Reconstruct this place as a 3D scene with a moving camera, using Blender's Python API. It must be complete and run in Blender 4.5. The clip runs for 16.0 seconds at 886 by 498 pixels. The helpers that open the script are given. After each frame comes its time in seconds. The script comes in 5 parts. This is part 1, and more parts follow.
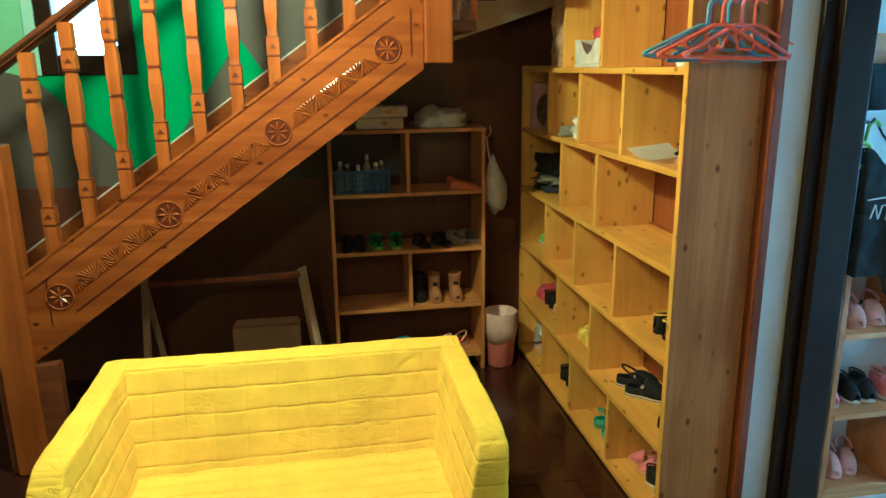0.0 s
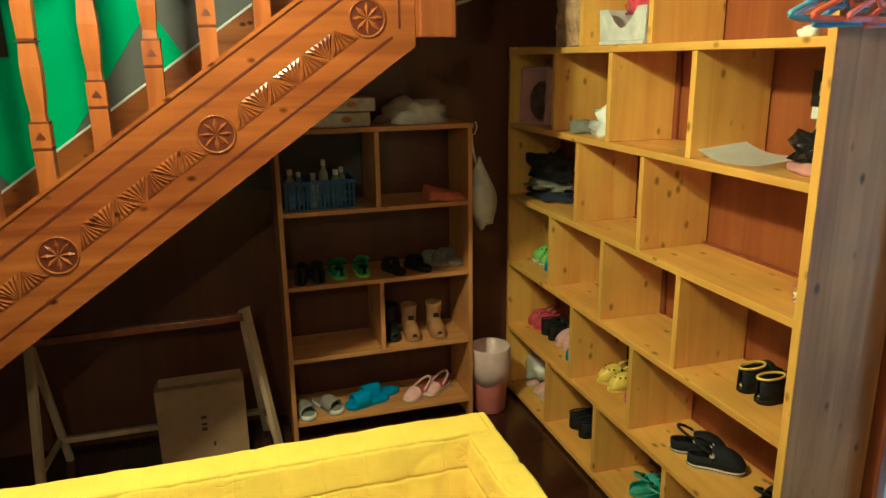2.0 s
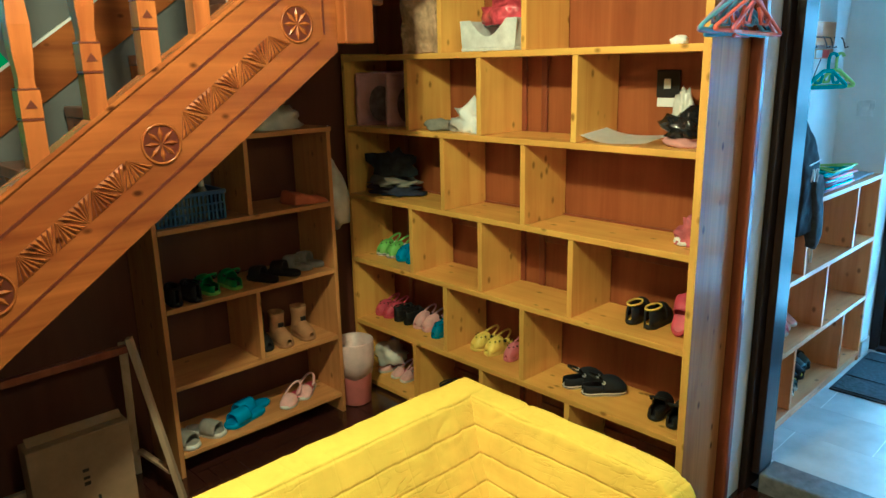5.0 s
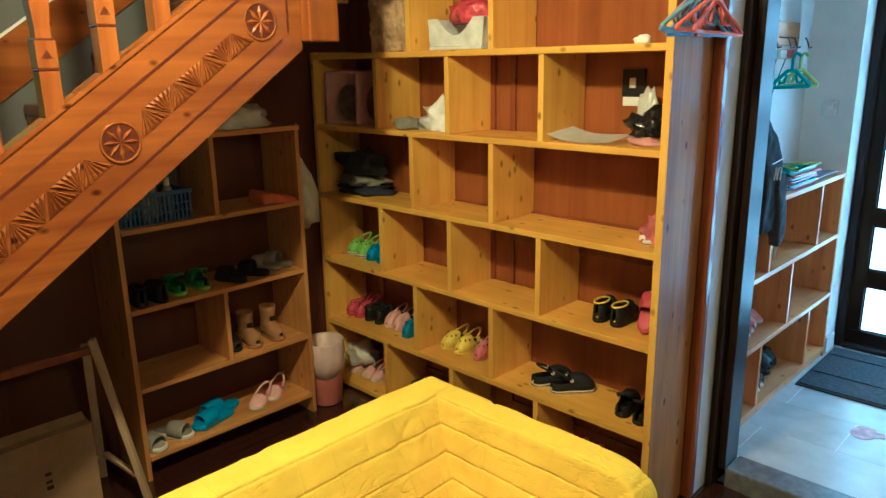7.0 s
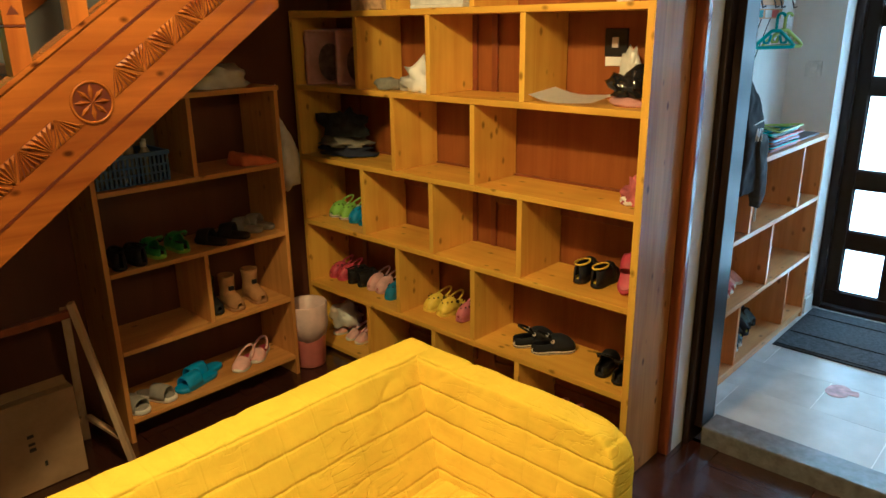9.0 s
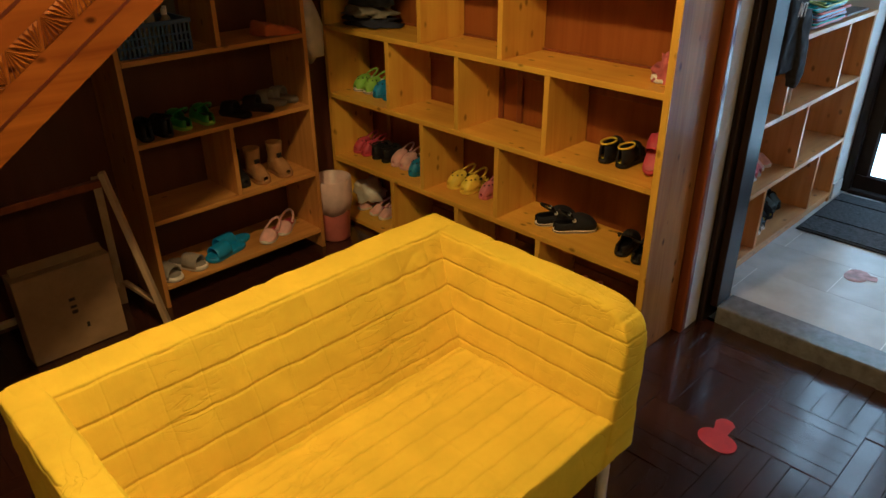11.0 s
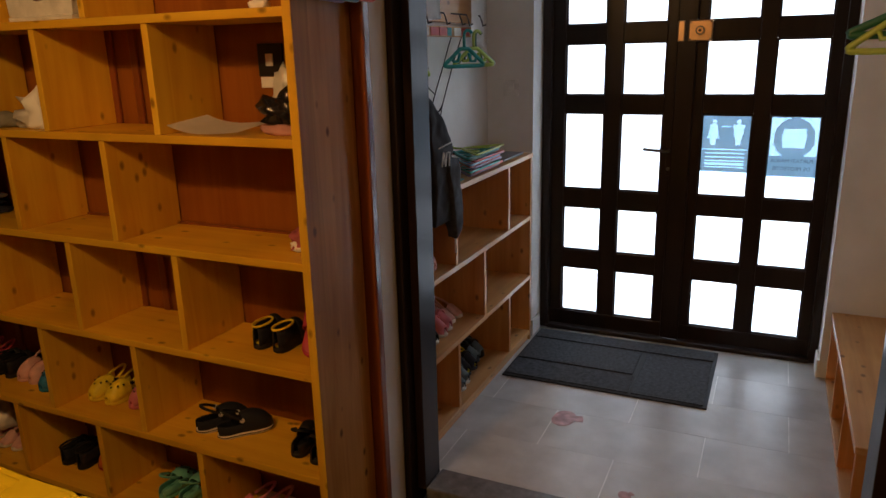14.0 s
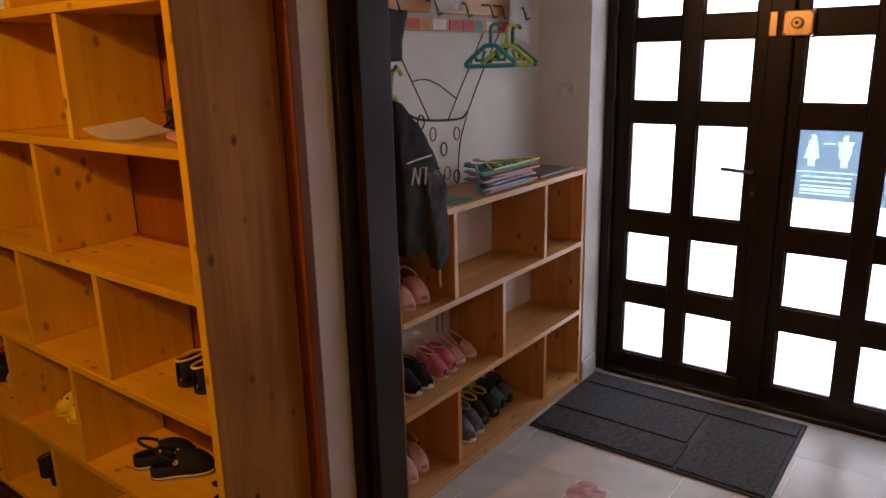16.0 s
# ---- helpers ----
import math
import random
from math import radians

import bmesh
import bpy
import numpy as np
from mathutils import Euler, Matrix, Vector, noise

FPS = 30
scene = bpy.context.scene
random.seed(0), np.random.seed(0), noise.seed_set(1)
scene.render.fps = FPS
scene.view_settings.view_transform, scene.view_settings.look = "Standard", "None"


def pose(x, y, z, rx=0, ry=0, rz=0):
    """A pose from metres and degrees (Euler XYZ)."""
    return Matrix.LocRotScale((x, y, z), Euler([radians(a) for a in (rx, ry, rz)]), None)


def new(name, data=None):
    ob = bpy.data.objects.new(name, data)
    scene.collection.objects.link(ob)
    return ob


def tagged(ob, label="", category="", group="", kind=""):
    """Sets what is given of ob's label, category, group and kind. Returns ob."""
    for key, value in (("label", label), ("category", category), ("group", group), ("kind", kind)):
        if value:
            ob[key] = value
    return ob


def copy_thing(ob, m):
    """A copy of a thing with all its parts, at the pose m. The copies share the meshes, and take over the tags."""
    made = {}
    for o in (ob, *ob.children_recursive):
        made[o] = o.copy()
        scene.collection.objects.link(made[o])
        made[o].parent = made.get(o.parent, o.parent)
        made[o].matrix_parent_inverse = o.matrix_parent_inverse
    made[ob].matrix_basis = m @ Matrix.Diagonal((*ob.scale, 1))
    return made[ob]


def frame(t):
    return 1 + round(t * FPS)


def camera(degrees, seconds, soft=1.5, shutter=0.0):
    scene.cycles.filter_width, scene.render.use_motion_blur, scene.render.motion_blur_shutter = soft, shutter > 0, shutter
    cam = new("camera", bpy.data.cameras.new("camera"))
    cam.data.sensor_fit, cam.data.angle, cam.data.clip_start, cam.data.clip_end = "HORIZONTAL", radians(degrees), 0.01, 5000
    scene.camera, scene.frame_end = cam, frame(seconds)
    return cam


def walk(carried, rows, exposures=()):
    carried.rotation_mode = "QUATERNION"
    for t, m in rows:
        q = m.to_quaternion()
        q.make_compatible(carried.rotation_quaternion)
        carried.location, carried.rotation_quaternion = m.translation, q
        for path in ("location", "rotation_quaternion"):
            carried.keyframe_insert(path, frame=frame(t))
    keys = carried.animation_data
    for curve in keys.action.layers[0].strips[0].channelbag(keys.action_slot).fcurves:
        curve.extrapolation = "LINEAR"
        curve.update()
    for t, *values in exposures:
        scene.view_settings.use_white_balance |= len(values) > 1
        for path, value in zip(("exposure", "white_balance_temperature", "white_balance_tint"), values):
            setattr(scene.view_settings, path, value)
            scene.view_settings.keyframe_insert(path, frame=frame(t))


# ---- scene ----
cam = camera(63.7, 16.0)
METRES, EYE, TILT, LEAN, TURN = 3.48, 1.70, 0.0, 0.0, -9.8
ROWS = [
    (0.0, 0.0, 0.0, 0.0, -0.17, -14.33, 0.67),
    (0.5, -0.0113, 0.0262, -0.0032, 0.05, -14.55, 0.67),
    (1.0, -0.0227, 0.0921, -0.0119, -0.6, -14.78, 0.76),
    (1.5, -0.0371, 0.1713, -0.0099, -2.01, -14.99, 0.8),
    (2.0, -0.0825, 0.2294, -0.0139, -7.45, -14.92, 0.76),
    (2.5, -0.1126, 0.276, -0.0182, -11.89, -14.8, 0.87),
    (3.0, -0.1782, 0.2955, -0.0195, -18.49, -14.54, 0.86),
    (3.5, -0.2204, 0.2825, -0.022, -23.82, -14.37, 1.13),
    (4.0, -0.2752, 0.2668, -0.0177, -27.57, -14.26, 1.15),
    (4.5, -0.3198, 0.2706, -0.0184, -31.2, -14.4, 1.18),
    (5.0, -0.3295, 0.2603, -0.0161, -34.23, -14.53, 1.18),
    (7.5, -0.3168, 0.2547, -0.0171, -36.2, -14.58, 0.97),
    (8.0, -0.3154, 0.2563, -0.0188, -36.63, -14.61, 1.0),
    (10.5, -0.3118, 0.2439, -0.0186, -35.68, -25.73, 0.48),
    (11.0, -0.3167, 0.2475, -0.0188, -34.81, -27.29, 0.45),
    (11.5, -0.3269, 0.2517, -0.0223, -36.38, -27.26, 0.72),
    (12.0, -0.3371, 0.2719, -0.0231, -45.12, -27.21, 1.08),
    (12.5, -0.323, 0.2826, -0.0254, -49.52, -23.37, 1.34),
    (13.0, -0.2707, 0.2819, -0.0328, -53.82, -16.94, 1.75),
    (13.5, -0.2139, 0.2702, -0.037, -56.01, -15.72, 1.67),
    (14.0, -0.1546, 0.2686, -0.0365, -55.45, -15.52, 1.4),
    (14.5, -0.0979, 0.2704, -0.0406, -54.86, -15.65, 1.36),
    (15.0, -0.0346, 0.2493, -0.0433, -50.11, -15.13, 1.46),
    (15.5, 0.0021, 0.2483, -0.0441, -45.38, -15.1, 1.21),
    (16.0, 0.0376, 0.2302, -0.0467, -43.29, -14.95, 1.28),
]
EXPOSURES = [(0.0, 1.48, 3560, -25), (1.5, 1.36, 3600, -23), (2.5, 1.56, 3560, -20), (3.5, 1.68, 3480, -19), (5.0, 1.46, 3480, -20), (8.0, 1.34, 4250, -10), (10.5, 0.70, 5000, 0), (11.5, 0.48, 5000, 3), (12.5, 0.36, 5200, 8), (13.2, 0.14, 5800, 14), (14.0, -0.32, 6500, 22), (15.5, -0.06, 7100, 33), (16.0, 0.06, 7200, 35)]
walk(cam, [(t, pose(0, 0, EYE, TILT, LEAN, TURN) @ pose(METRES * x, METRES * y, METRES * z, 90 + pitch, roll, yaw)) for t, x, y, z, yaw, pitch, roll in ROWS], EXPOSURES)

# ---- world and light ----
world = bpy.data.worlds.new("world")
scene.world = world
world.use_nodes = True
sky = world.node_tree.nodes.new("ShaderNodeTexSky")
sky.sky_type = "NISHITA"
sky.sun_disc = False
sky.sun_elevation = radians(40)
world.node_tree.links.new(sky.outputs[0], world.node_tree.nodes["Background"].inputs[0])
world.node_tree.nodes["Background"].inputs[1].default_value = 0.1

LAMP = (-0.38, 2.30, 2.36)
lamp_data = bpy.data.lights.new("ceiling_bulb_light", "POINT")
lamp_data.energy = 66
lamp_data.color = (1.0, 0.585, 0.20)
lamp_data.shadow_soft_size = 0.05
lamp_light = new("ceiling_bulb_light", lamp_data)
lamp_light.location = LAMP
# Added warm fill for the shelf side and the reveal; no known bulb hangs here.
near_data = bpy.data.lights.new("near_fill_light", "POINT")
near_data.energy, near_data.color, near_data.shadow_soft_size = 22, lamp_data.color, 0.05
near_light = new("near_fill_light", near_data)
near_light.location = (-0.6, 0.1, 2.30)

GLOW_DOOR, GLOW_STAIR = 5.6, 7.5


# ---- materials ----
def material(name):
    m = bpy.data.materials.new(name)
    m.use_nodes = True
    nt = m.node_tree
    return m, nt, nt.nodes["Principled BSDF"]


def ramp_node(nt, fac, stops):
    r = nt.nodes.new("ShaderNodeValToRGB")
    els = r.color_ramp.elements
    while len(els) < len(stops):
        els.new(0.5)
    for e, (p, c) in zip(els, stops):
        e.position, e.color = p, (*c, 1)
    nt.links.new(fac, r.inputs[0])
    return r.outputs[0]


def mix_node(nt, fac, a, b, mode="MIX"):
    n = nt.nodes.new("ShaderNodeMix")
    n.data_type, n.blend_type = "RGBA", mode
    for sock, v in ((n.inputs[0], fac), (n.inputs[6], a), (n.inputs[7], b)):
        if isinstance(v, bpy.types.NodeSocket):
            nt.links.new(v, sock)
        elif isinstance(v, tuple):
            sock.default_value = (*v, 1)
        else:
            sock.default_value = v
    return n.outputs[2]


def coords(nt, scale=(1, 1, 1), shuffle=True):
    """Object coordinates, scaled, moved by the object's own random number."""
    tc = nt.nodes.new("ShaderNodeTexCoord")
    mp = nt.nodes.new("ShaderNodeMapping")
    mp.inputs["Scale"].default_value = scale
    out = tc.outputs["Object"]
    if shuffle:
        info = nt.nodes.new("ShaderNodeObjectInfo")
        mul = nt.nodes.new("ShaderNodeMath")
        mul.operation = "MULTIPLY"
        mul.inputs[1].default_value = 17.0
        nt.links.new(info.outputs["Random"], mul.inputs[0])
        add = nt.nodes.new("ShaderNodeVectorMath")
        nt.links.new(out, add.inputs[0])
        nt.links.new(mul.outputs[0], add.inputs[1])
        out = add.outputs[0]
    nt.links.new(out, mp.inputs["Vector"])
    return mp.outputs[0]


def noise_node(nt, vec, scale, detail=4, rough=0.55, distort=0.0):
    n = nt.nodes.new("ShaderNodeTexNoise")
    n.inputs["Scale"].default_value = scale
    n.inputs["Detail"].default_value = detail
    n.inputs["Roughness"].default_value = rough
    n.inputs["Distortion"].default_value = distort
    nt.links.new(vec, n.inputs["Vector"])
    return n.outputs[0]


def bump_node(nt, b, height, strength, distance=0.002):
    n = nt.nodes.new("ShaderNodeBump")
    n.inputs["Strength"].default_value = strength
    n.inputs["Distance"].default_value = distance
    nt.links.new(height, n.inputs["Height"])
    nt.links.new(n.outputs[0], b.inputs["Normal"])


def wood(name, light, dark, axis, rough=0.35, knots=0.0, coat=0.0, grain=1.0, staves=0.0):
    """Planed wood with its grain along one axis (0, 1 or 2), and knots."""
    m, nt, b = material(name)
    s = [22.0 * grain] * 3
    s[axis] = 1.3 * grain
    g = noise_node(nt, coords(nt, tuple(s)), 1.0, 5, 0.6, 0.6)
    col = ramp_node(nt, g, [(0.3, dark), (0.5, tuple(0.5 * (p + q) for p, q in zip(light, dark))), (0.72, light)])
    blotch = noise_node(nt, coords(nt, (3, 3, 3)), 1.0, 2)
    col = mix_node(nt, 0.35, col, ramp_node(nt, blotch, [(0.35, (0.62, 0.55, 0.5)), (0.65, (1.15, 1.1, 1.05))]), "MULTIPLY")
    if staves:
        w = [staves, staves, staves]
        w[axis] = 0.6
        v = nt.nodes.new("ShaderNodeTexVoronoi")
        v.inputs["Scale"].default_value = 1.0
        nt.links.new(coords(nt, tuple(w)), v.inputs["Vector"])
        bw = nt.nodes.new("ShaderNodeRGBToBW")
        nt.links.new(v.outputs["Color"], bw.inputs[0])
        col = mix_node(nt, 0.5, col, ramp_node(nt, bw.outputs[0], [(0.1, (0.58, 0.52, 0.46)), (0.9, (1.15, 1.12, 1.08))]), "MULTIPLY")
    if knots:
        k = [15.0, 15.0, 15.0]
        k[axis] = 9.0
        v = nt.nodes.new("ShaderNodeTexVoronoi")
        v.inputs["Scale"].default_value = 1.0
        nt.links.new(coords(nt, tuple(k)), v.inputs["Vector"])
        mask = ramp_node(nt, v.outputs["Distance"], [(0.07, (1, 1, 1)), (0.17, (0, 0, 0))])
        col = mix_node(nt, mask, col, tuple(c * knots for c in dark))
    nt.links.new(col, b.inputs["Base Color"])
    b.inputs["Roughness"].default_value = rough
    b.inputs["Coat Weight"].default_value = coat
    b.inputs["Coat Roughness"].default_value = 0.12
    bump_node(nt, b, g, 0.12)
    return m


def plain(name, col, rough=0.5, metal=0.0, vary=0.12, scale=18.0, bump=0.15, coat=0.0):
    """A painted, moulded or woven surface with slight blotches and fine relief."""
    m, nt, b = material(name)
    vec = coords(nt)
    n = noise_node(nt, vec, scale, 4)
    lo, hi = tuple(c * (1 - vary * 2) for c in col), tuple(min(1, c * (1 + vary)) for c in col)
    nt.links.new(ramp_node(nt, n, [(0.3, lo), (0.7, hi)]), b.inputs["Base Color"])
    b.inputs["Roughness"].default_value = rough
    b.inputs["Metallic"].default_value = metal
    b.inputs["Coat Weight"].default_value = coat
    if bump:
        bump_node(nt, b, noise_node(nt, vec, scale * 9, 3), bump, 0.001)
    return m


PINE_L, PINE_D = (0.85, 0.545, 0.036), (0.72, 0.37, 0.014)
M_PINE_Z = wood("pine upright", PINE_L, PINE_D, 2, 0.42, 0.45, 0.10)
M_PINE_Y = wood("pine lengthwise", PINE_L, PINE_D, 1, 0.42, 0.45, 0.10)
M_PINE_X = wood("pine crosswise", PINE_L, PINE_D, 0, 0.42, 0.45, 0.10)
# Pine of the low shelf, darker than that of the tall one.
M_PINE3_Z = wood("low shelf pine upright", (0.64, 0.33, 0.065), (0.46, 0.20, 0.032), 2, 0.45, 0.5, 0.1)
M_PINE3_X = wood("low shelf pine lengthwise", (0.66, 0.35, 0.07), (0.48, 0.22, 0.036), 0, 0.45, 0.5, 0.1)
M_PINE_RAW = wood("weathered laminated pine", (0.66, 0.34, 0.095), (0.42, 0.175, 0.036), 2, 0.5, 0.35, 0.08, 1.0, 16.0)
M_PINE2_Z = wood("hall pine upright", (0.68, 0.33, 0.10), (0.48, 0.19, 0.045), 2, 0.45, 0.45, 0.1)
M_PINE2_X = wood("hall pine lengthwise", (0.70, 0.39, 0.15), (0.52, 0.25, 0.075), 0, 0.45, 0.45, 0.1)
M_PALE = wood("pale bare wood", (0.62, 0.48, 0.30), (0.46, 0.33, 0.18), 2, 0.6)
M_STAIR_X = wood("lacquered stair wood", (0.36, 0.122, 0.003), (0.15, 0.036, 0.0015), 0, 0.26, 0.30, 0.06, 0.45)
M_STAIR_Z = wood("lacquered turned wood", (0.35, 0.120, 0.004), (0.18, 0.048, 0.002), 2, 0.26, 0.0, 0.06, 0.6)
M_STAIR_DK = plain("dark carved stain", (0.085, 0.016, 0.004), 0.35)
M_TREAD = wood("worn brown tread", (0.20, 0.075, 0.02), (0.10, 0.035, 0.01), 0, 0.35, 0, 0.3)
M_MAHOG = wood("reddish veneer", (0.36, 0.125, 0.016), (0.24, 0.070, 0.008), 2, 0.36, 0, 0.12, 0.6)
M_MAHOG_TRIM = wood("reddish moulding", (0.30, 0.085, 0.018), (0.17, 0.04, 0.01), 2, 0.3, 0, 0.35)
M_DKWALL = wood("dark brown boarding", (0.13, 0.046, 0.020), (0.085, 0.028, 0.012), 2, 0.4, 0, 0.2, 0.5)
M_FRAME = wood("dark brown painted frame", (0.024, 0.013, 0.008), (0.015, 0.008, 0.005), 2, 0.32, 0, 0.06, 0.8)
for one, level in ((M_FRAME, 0.22), (M_PINE_RAW, 0.22), (M_PINE_X, 0.25), (M_PINE_Y, 0.25), (M_PINE_Z, 0.25), (M_STAIR_X, 0.3), (M_STAIR_Z, 0.3), (M_MAHOG, 0.2)):
    one.node_tree.nodes["Principled BSDF"].inputs["Specular IOR Level"].default_value = level
M_PARQUET = wood("dark parquet", (0.050, 0.017, 0.010), (0.026, 0.009, 0.006), 0, 0.24, 0, 0.45, 1.0)
M_PARQUET_Y = wood("dark parquet crosswise", (0.054, 0.019, 0.011), (0.030, 0.010, 0.007), 1, 0.24, 0, 0.45, 1.0)
M_JOINT = plain("dark joint", (0.012, 0.006, 0.004), 0.7)
M_TILE = plain("grey floor tile", (0.54, 0.54, 0.53), 0.32, 0, 0.12, 5.0, 0.05)
M_GROUT = plain("pale grout", (0.85, 0.85, 0.83), 0.8)
M_SILL = plain("grey stone threshold", (0.15, 0.155, 0.17), 0.32, 0, 0.2, 30)
M_WHITE = plain("white plaster", (0.78, 0.77, 0.74), 0.75, 0, 0.05, 4.0, 0.35)
M_OCHRE = plain("dull ochre for unseen walls", (0.34, 0.27, 0.18), 0.8, 0, 0.06, 4.0, 0.3)
M_CEIL = plain("cream ceiling paint", (0.74, 0.70, 0.62), 0.8, 0, 0.05, 4.0, 0.3)
M_MATC = plain("charcoal ribbed carpet", (0.055, 0.06, 0.068), 0.95, 0, 0.3, 60, 0.8)
M_MATG = plain("black rubber edge", (0.016, 0.017, 0.019), 0.7)


def calc(nt, op, a, b=None, c=None):
    n = nt.nodes.new("ShaderNodeMath")
    n.operation = op
    for sock, v in zip(n.inputs, (a, b, c)):
        if isinstance(v, bpy.types.NodeSocket):
            nt.links.new(v, sock)
        elif v is not None:
            sock.default_value = v
    return n.outputs[0]


def quilted(name, across, down, du, dv, u0, v0, faint=0.28):
    """Yellow quilted cotton: stitched seams along two axes, puckers at the seams and slack creases."""
    m = plain(name, (0.90, 0.68, 0.012), 0.85, 0, 0.05, 7.0, 0.0)
    nt = m.node_tree
    b = nt.nodes["Principled BSDF"]
    b.inputs["Specular IOR Level"].default_value = 0.12
    tc = nt.nodes.new("ShaderNodeTexCoord")
    wob = noise_node(nt, tc.outputs["Object"], 7.0, 3, 0.6)
    sep = nt.nodes.new("ShaderNodeSeparateXYZ")
    nt.links.new(tc.outputs["Object"], sep.inputs[0])
    dist = []
    for axis, d, o in ((across, du, u0), (down, dv, v0)):
        v = calc(nt, "ADD", sep.outputs[axis], calc(nt, "MULTIPLY_ADD", wob, 0.018, -0.009 - o))
        dist.append(calc(nt, "PINGPONG", v, d / 2))
    seam_u = calc(nt, "SUBTRACT", 1.0, calc(nt, "SMOOTH_MIN", 1.0, calc(nt, "DIVIDE", dist[0], 0.004), 0.3))
    seam_v = calc(nt, "SUBTRACT", 1.0, calc(nt, "SMOOTH_MIN", 1.0, calc(nt, "DIVIDE", dist[1], 0.0055), 0.3))
    seam = calc(nt, "ADD", seam_v, calc(nt, "MULTIPLY", seam_u, faint))
    puff = calc(nt, "MULTIPLY", calc(nt, "POWER", calc(nt, "DIVIDE", dist[1], dv / 2), 0.5), 0.35)
    s = [16.0, 16.0, 16.0]
    s[across], s[down] = 46.0, 15.0
    pucker = noise_node(nt, coords(nt, tuple(s), False), 1.0, 3, 0.6, 0.5)
    t = [9.0, 9.0, 9.0]
    t[across], t[down] = 6.0, 20.0
    fold = noise_node(nt, coords(nt, tuple(t), False), 1.0, 2, 0.5, 1.6)
    ridge = calc(nt, "ABSOLUTE", calc(nt, "SUBTRACT", fold, 0.5))
    ridge = calc(nt, "SUBTRACT", 1.0, calc(nt, "SMOOTH_MIN", 1.0, calc(nt, "DIVIDE", ridge, 0.035), 0.4))
    patch = noise_node(nt, coords(nt, (4, 4, 4), False), 1.0, 2)
    ridge = calc(nt, "MULTIPLY", ridge, calc(nt, "SMOOTH_MAX", 0.0, calc(nt, "MULTIPLY_ADD", patch, 4.0, -1.9), 0.2))
    near = calc(nt, "SUBTRACT", 1.0, calc(nt, "MINIMUM", 1.0, calc(nt, "DIVIDE", dist[1], 0.030)))
    height = calc(nt, "ADD", calc(nt, "SUBTRACT", puff, seam), calc(nt, "MULTIPLY", calc(nt, "MULTIPLY", pucker, near), 1.1))
    height = calc(nt, "SUBTRACT", height, calc(nt, "MULTIPLY", ridge, 0.9))
    height = calc(nt, "ADD", height, calc(nt, "MULTIPLY", noise_node(nt, tc.outputs["Object"], 320.0, 2), 0.06))
    bump_node(nt, b, height, 0.8, 0.0036)
    return m


M_YELLOW_BACK = quilted("yellow quilted cover of the back", 0, 2, 0.105, 0.075, 0.02, 0.02)
M_YELLOW_ARM = quilted("yellow quilted cover of the arms", 1, 2, 0.105, 0.075, 1.80, 0.02)
M_YELLOW_SEAT = quilted("yellow quilted cover of the seat", 0, 1, 0.31, 0.068, 0.02, 1.80, 0.2)
M_WHITEMETAL = plain("white painted steel", (0.72, 0.71, 0.68), 0.35)
M_BRASS = plain("polished brass", (0.66, 0.42, 0.22), 0.30, 1.0, 0.08)
M_CHROME = plain("dark steel", (0.16, 0.15, 0.14), 0.3, 1.0)
M_GREEN = plain("bright green wall paint", (0.035, 0.42, 0.13), 0.6, 0, 0.05, 4.0, 0.25)
M_MINT = plain("mint wall paint", (0.33, 0.72, 0.45), 0.6, 0, 0.05, 4.0, 0.25)
M_GREY = plain("grey wall paint", (0.10, 0.10, 0.10), 0.6, 0, 0.06, 4.0, 0.25)
M_CYAN = plain("pale blue reveal paint", (0.45, 0.80, 0.78), 0.6, 0, 0.05, 4.0, 0.25)
M_BLACK = plain("black moulded plastic", (0.012, 0.012, 0.013), 0.4)
M_WHITEP = plain("white plastic", (0.78, 0.77, 0.74), 0.4)
M_PAPER = plain("white paper", (0.90, 0.89, 0.87), 0.85, 0, 0.03)
M_KRAFT = plain("crumpled kraft paper", (0.56, 0.36, 0.18), 0.8, 0, 0.18, 30, 0.6)
M_CARD = plain("brown cardboard", (0.33, 0.21, 0.10), 0.85, 0, 0.1, 12, 0.3)
M_INK = plain("black ink", (0.02, 0.02, 0.02), 0.7, 0, 0.1, 12, 0)
M_POLY = plain("translucent white polythene", (0.66, 0.65, 0.60), 0.3, 0, 0.1, 14, 0.4)


def glowing(name, col, strength):
    m, nt, b = material(name)
    nt.nodes.remove(b)
    e = nt.nodes.new("ShaderNodeEmission")
    e.inputs[0].default_value, e.inputs[1].default_value = (*col, 1), strength
    nt.links.new(e.outputs[0], nt.nodes["Material Output"].inputs[0])
    return m


def frosted(name, col, dense):
    """Frosted glass: lets most light straight on, scatters and mirrors the rest."""
    m, nt, b = material(name)
    b.inputs["Base Color"].default_value = (*col, 1)
    b.inputs["Roughness"].default_value = 0.35
    t = nt.nodes.new("ShaderNodeBsdfTransparent")
    t.inputs[0].default_value = (*col, 1)
    mx = nt.nodes.new("ShaderNodeMixShader")
    mx.inputs[0].default_value = dense
    nt.links.new(t.outputs[0], mx.inputs[1])
    nt.links.new(b.outputs[0], mx.inputs[2])
    nt.links.new(mx.outputs[0], nt.nodes["Material Output"].inputs[0])
    return m


M_SKY_DOOR = glowing("bright overcast daylight", (0.78, 0.92, 1.0), GLOW_DOOR)
M_SKY_STAIR = glowing("bright daylight by the stair", (0.92, 0.96, 1.0), GLOW_STAIR)
M_PANE = frosted("frosted glass", (0.95, 0.97, 0.98), 0.15)


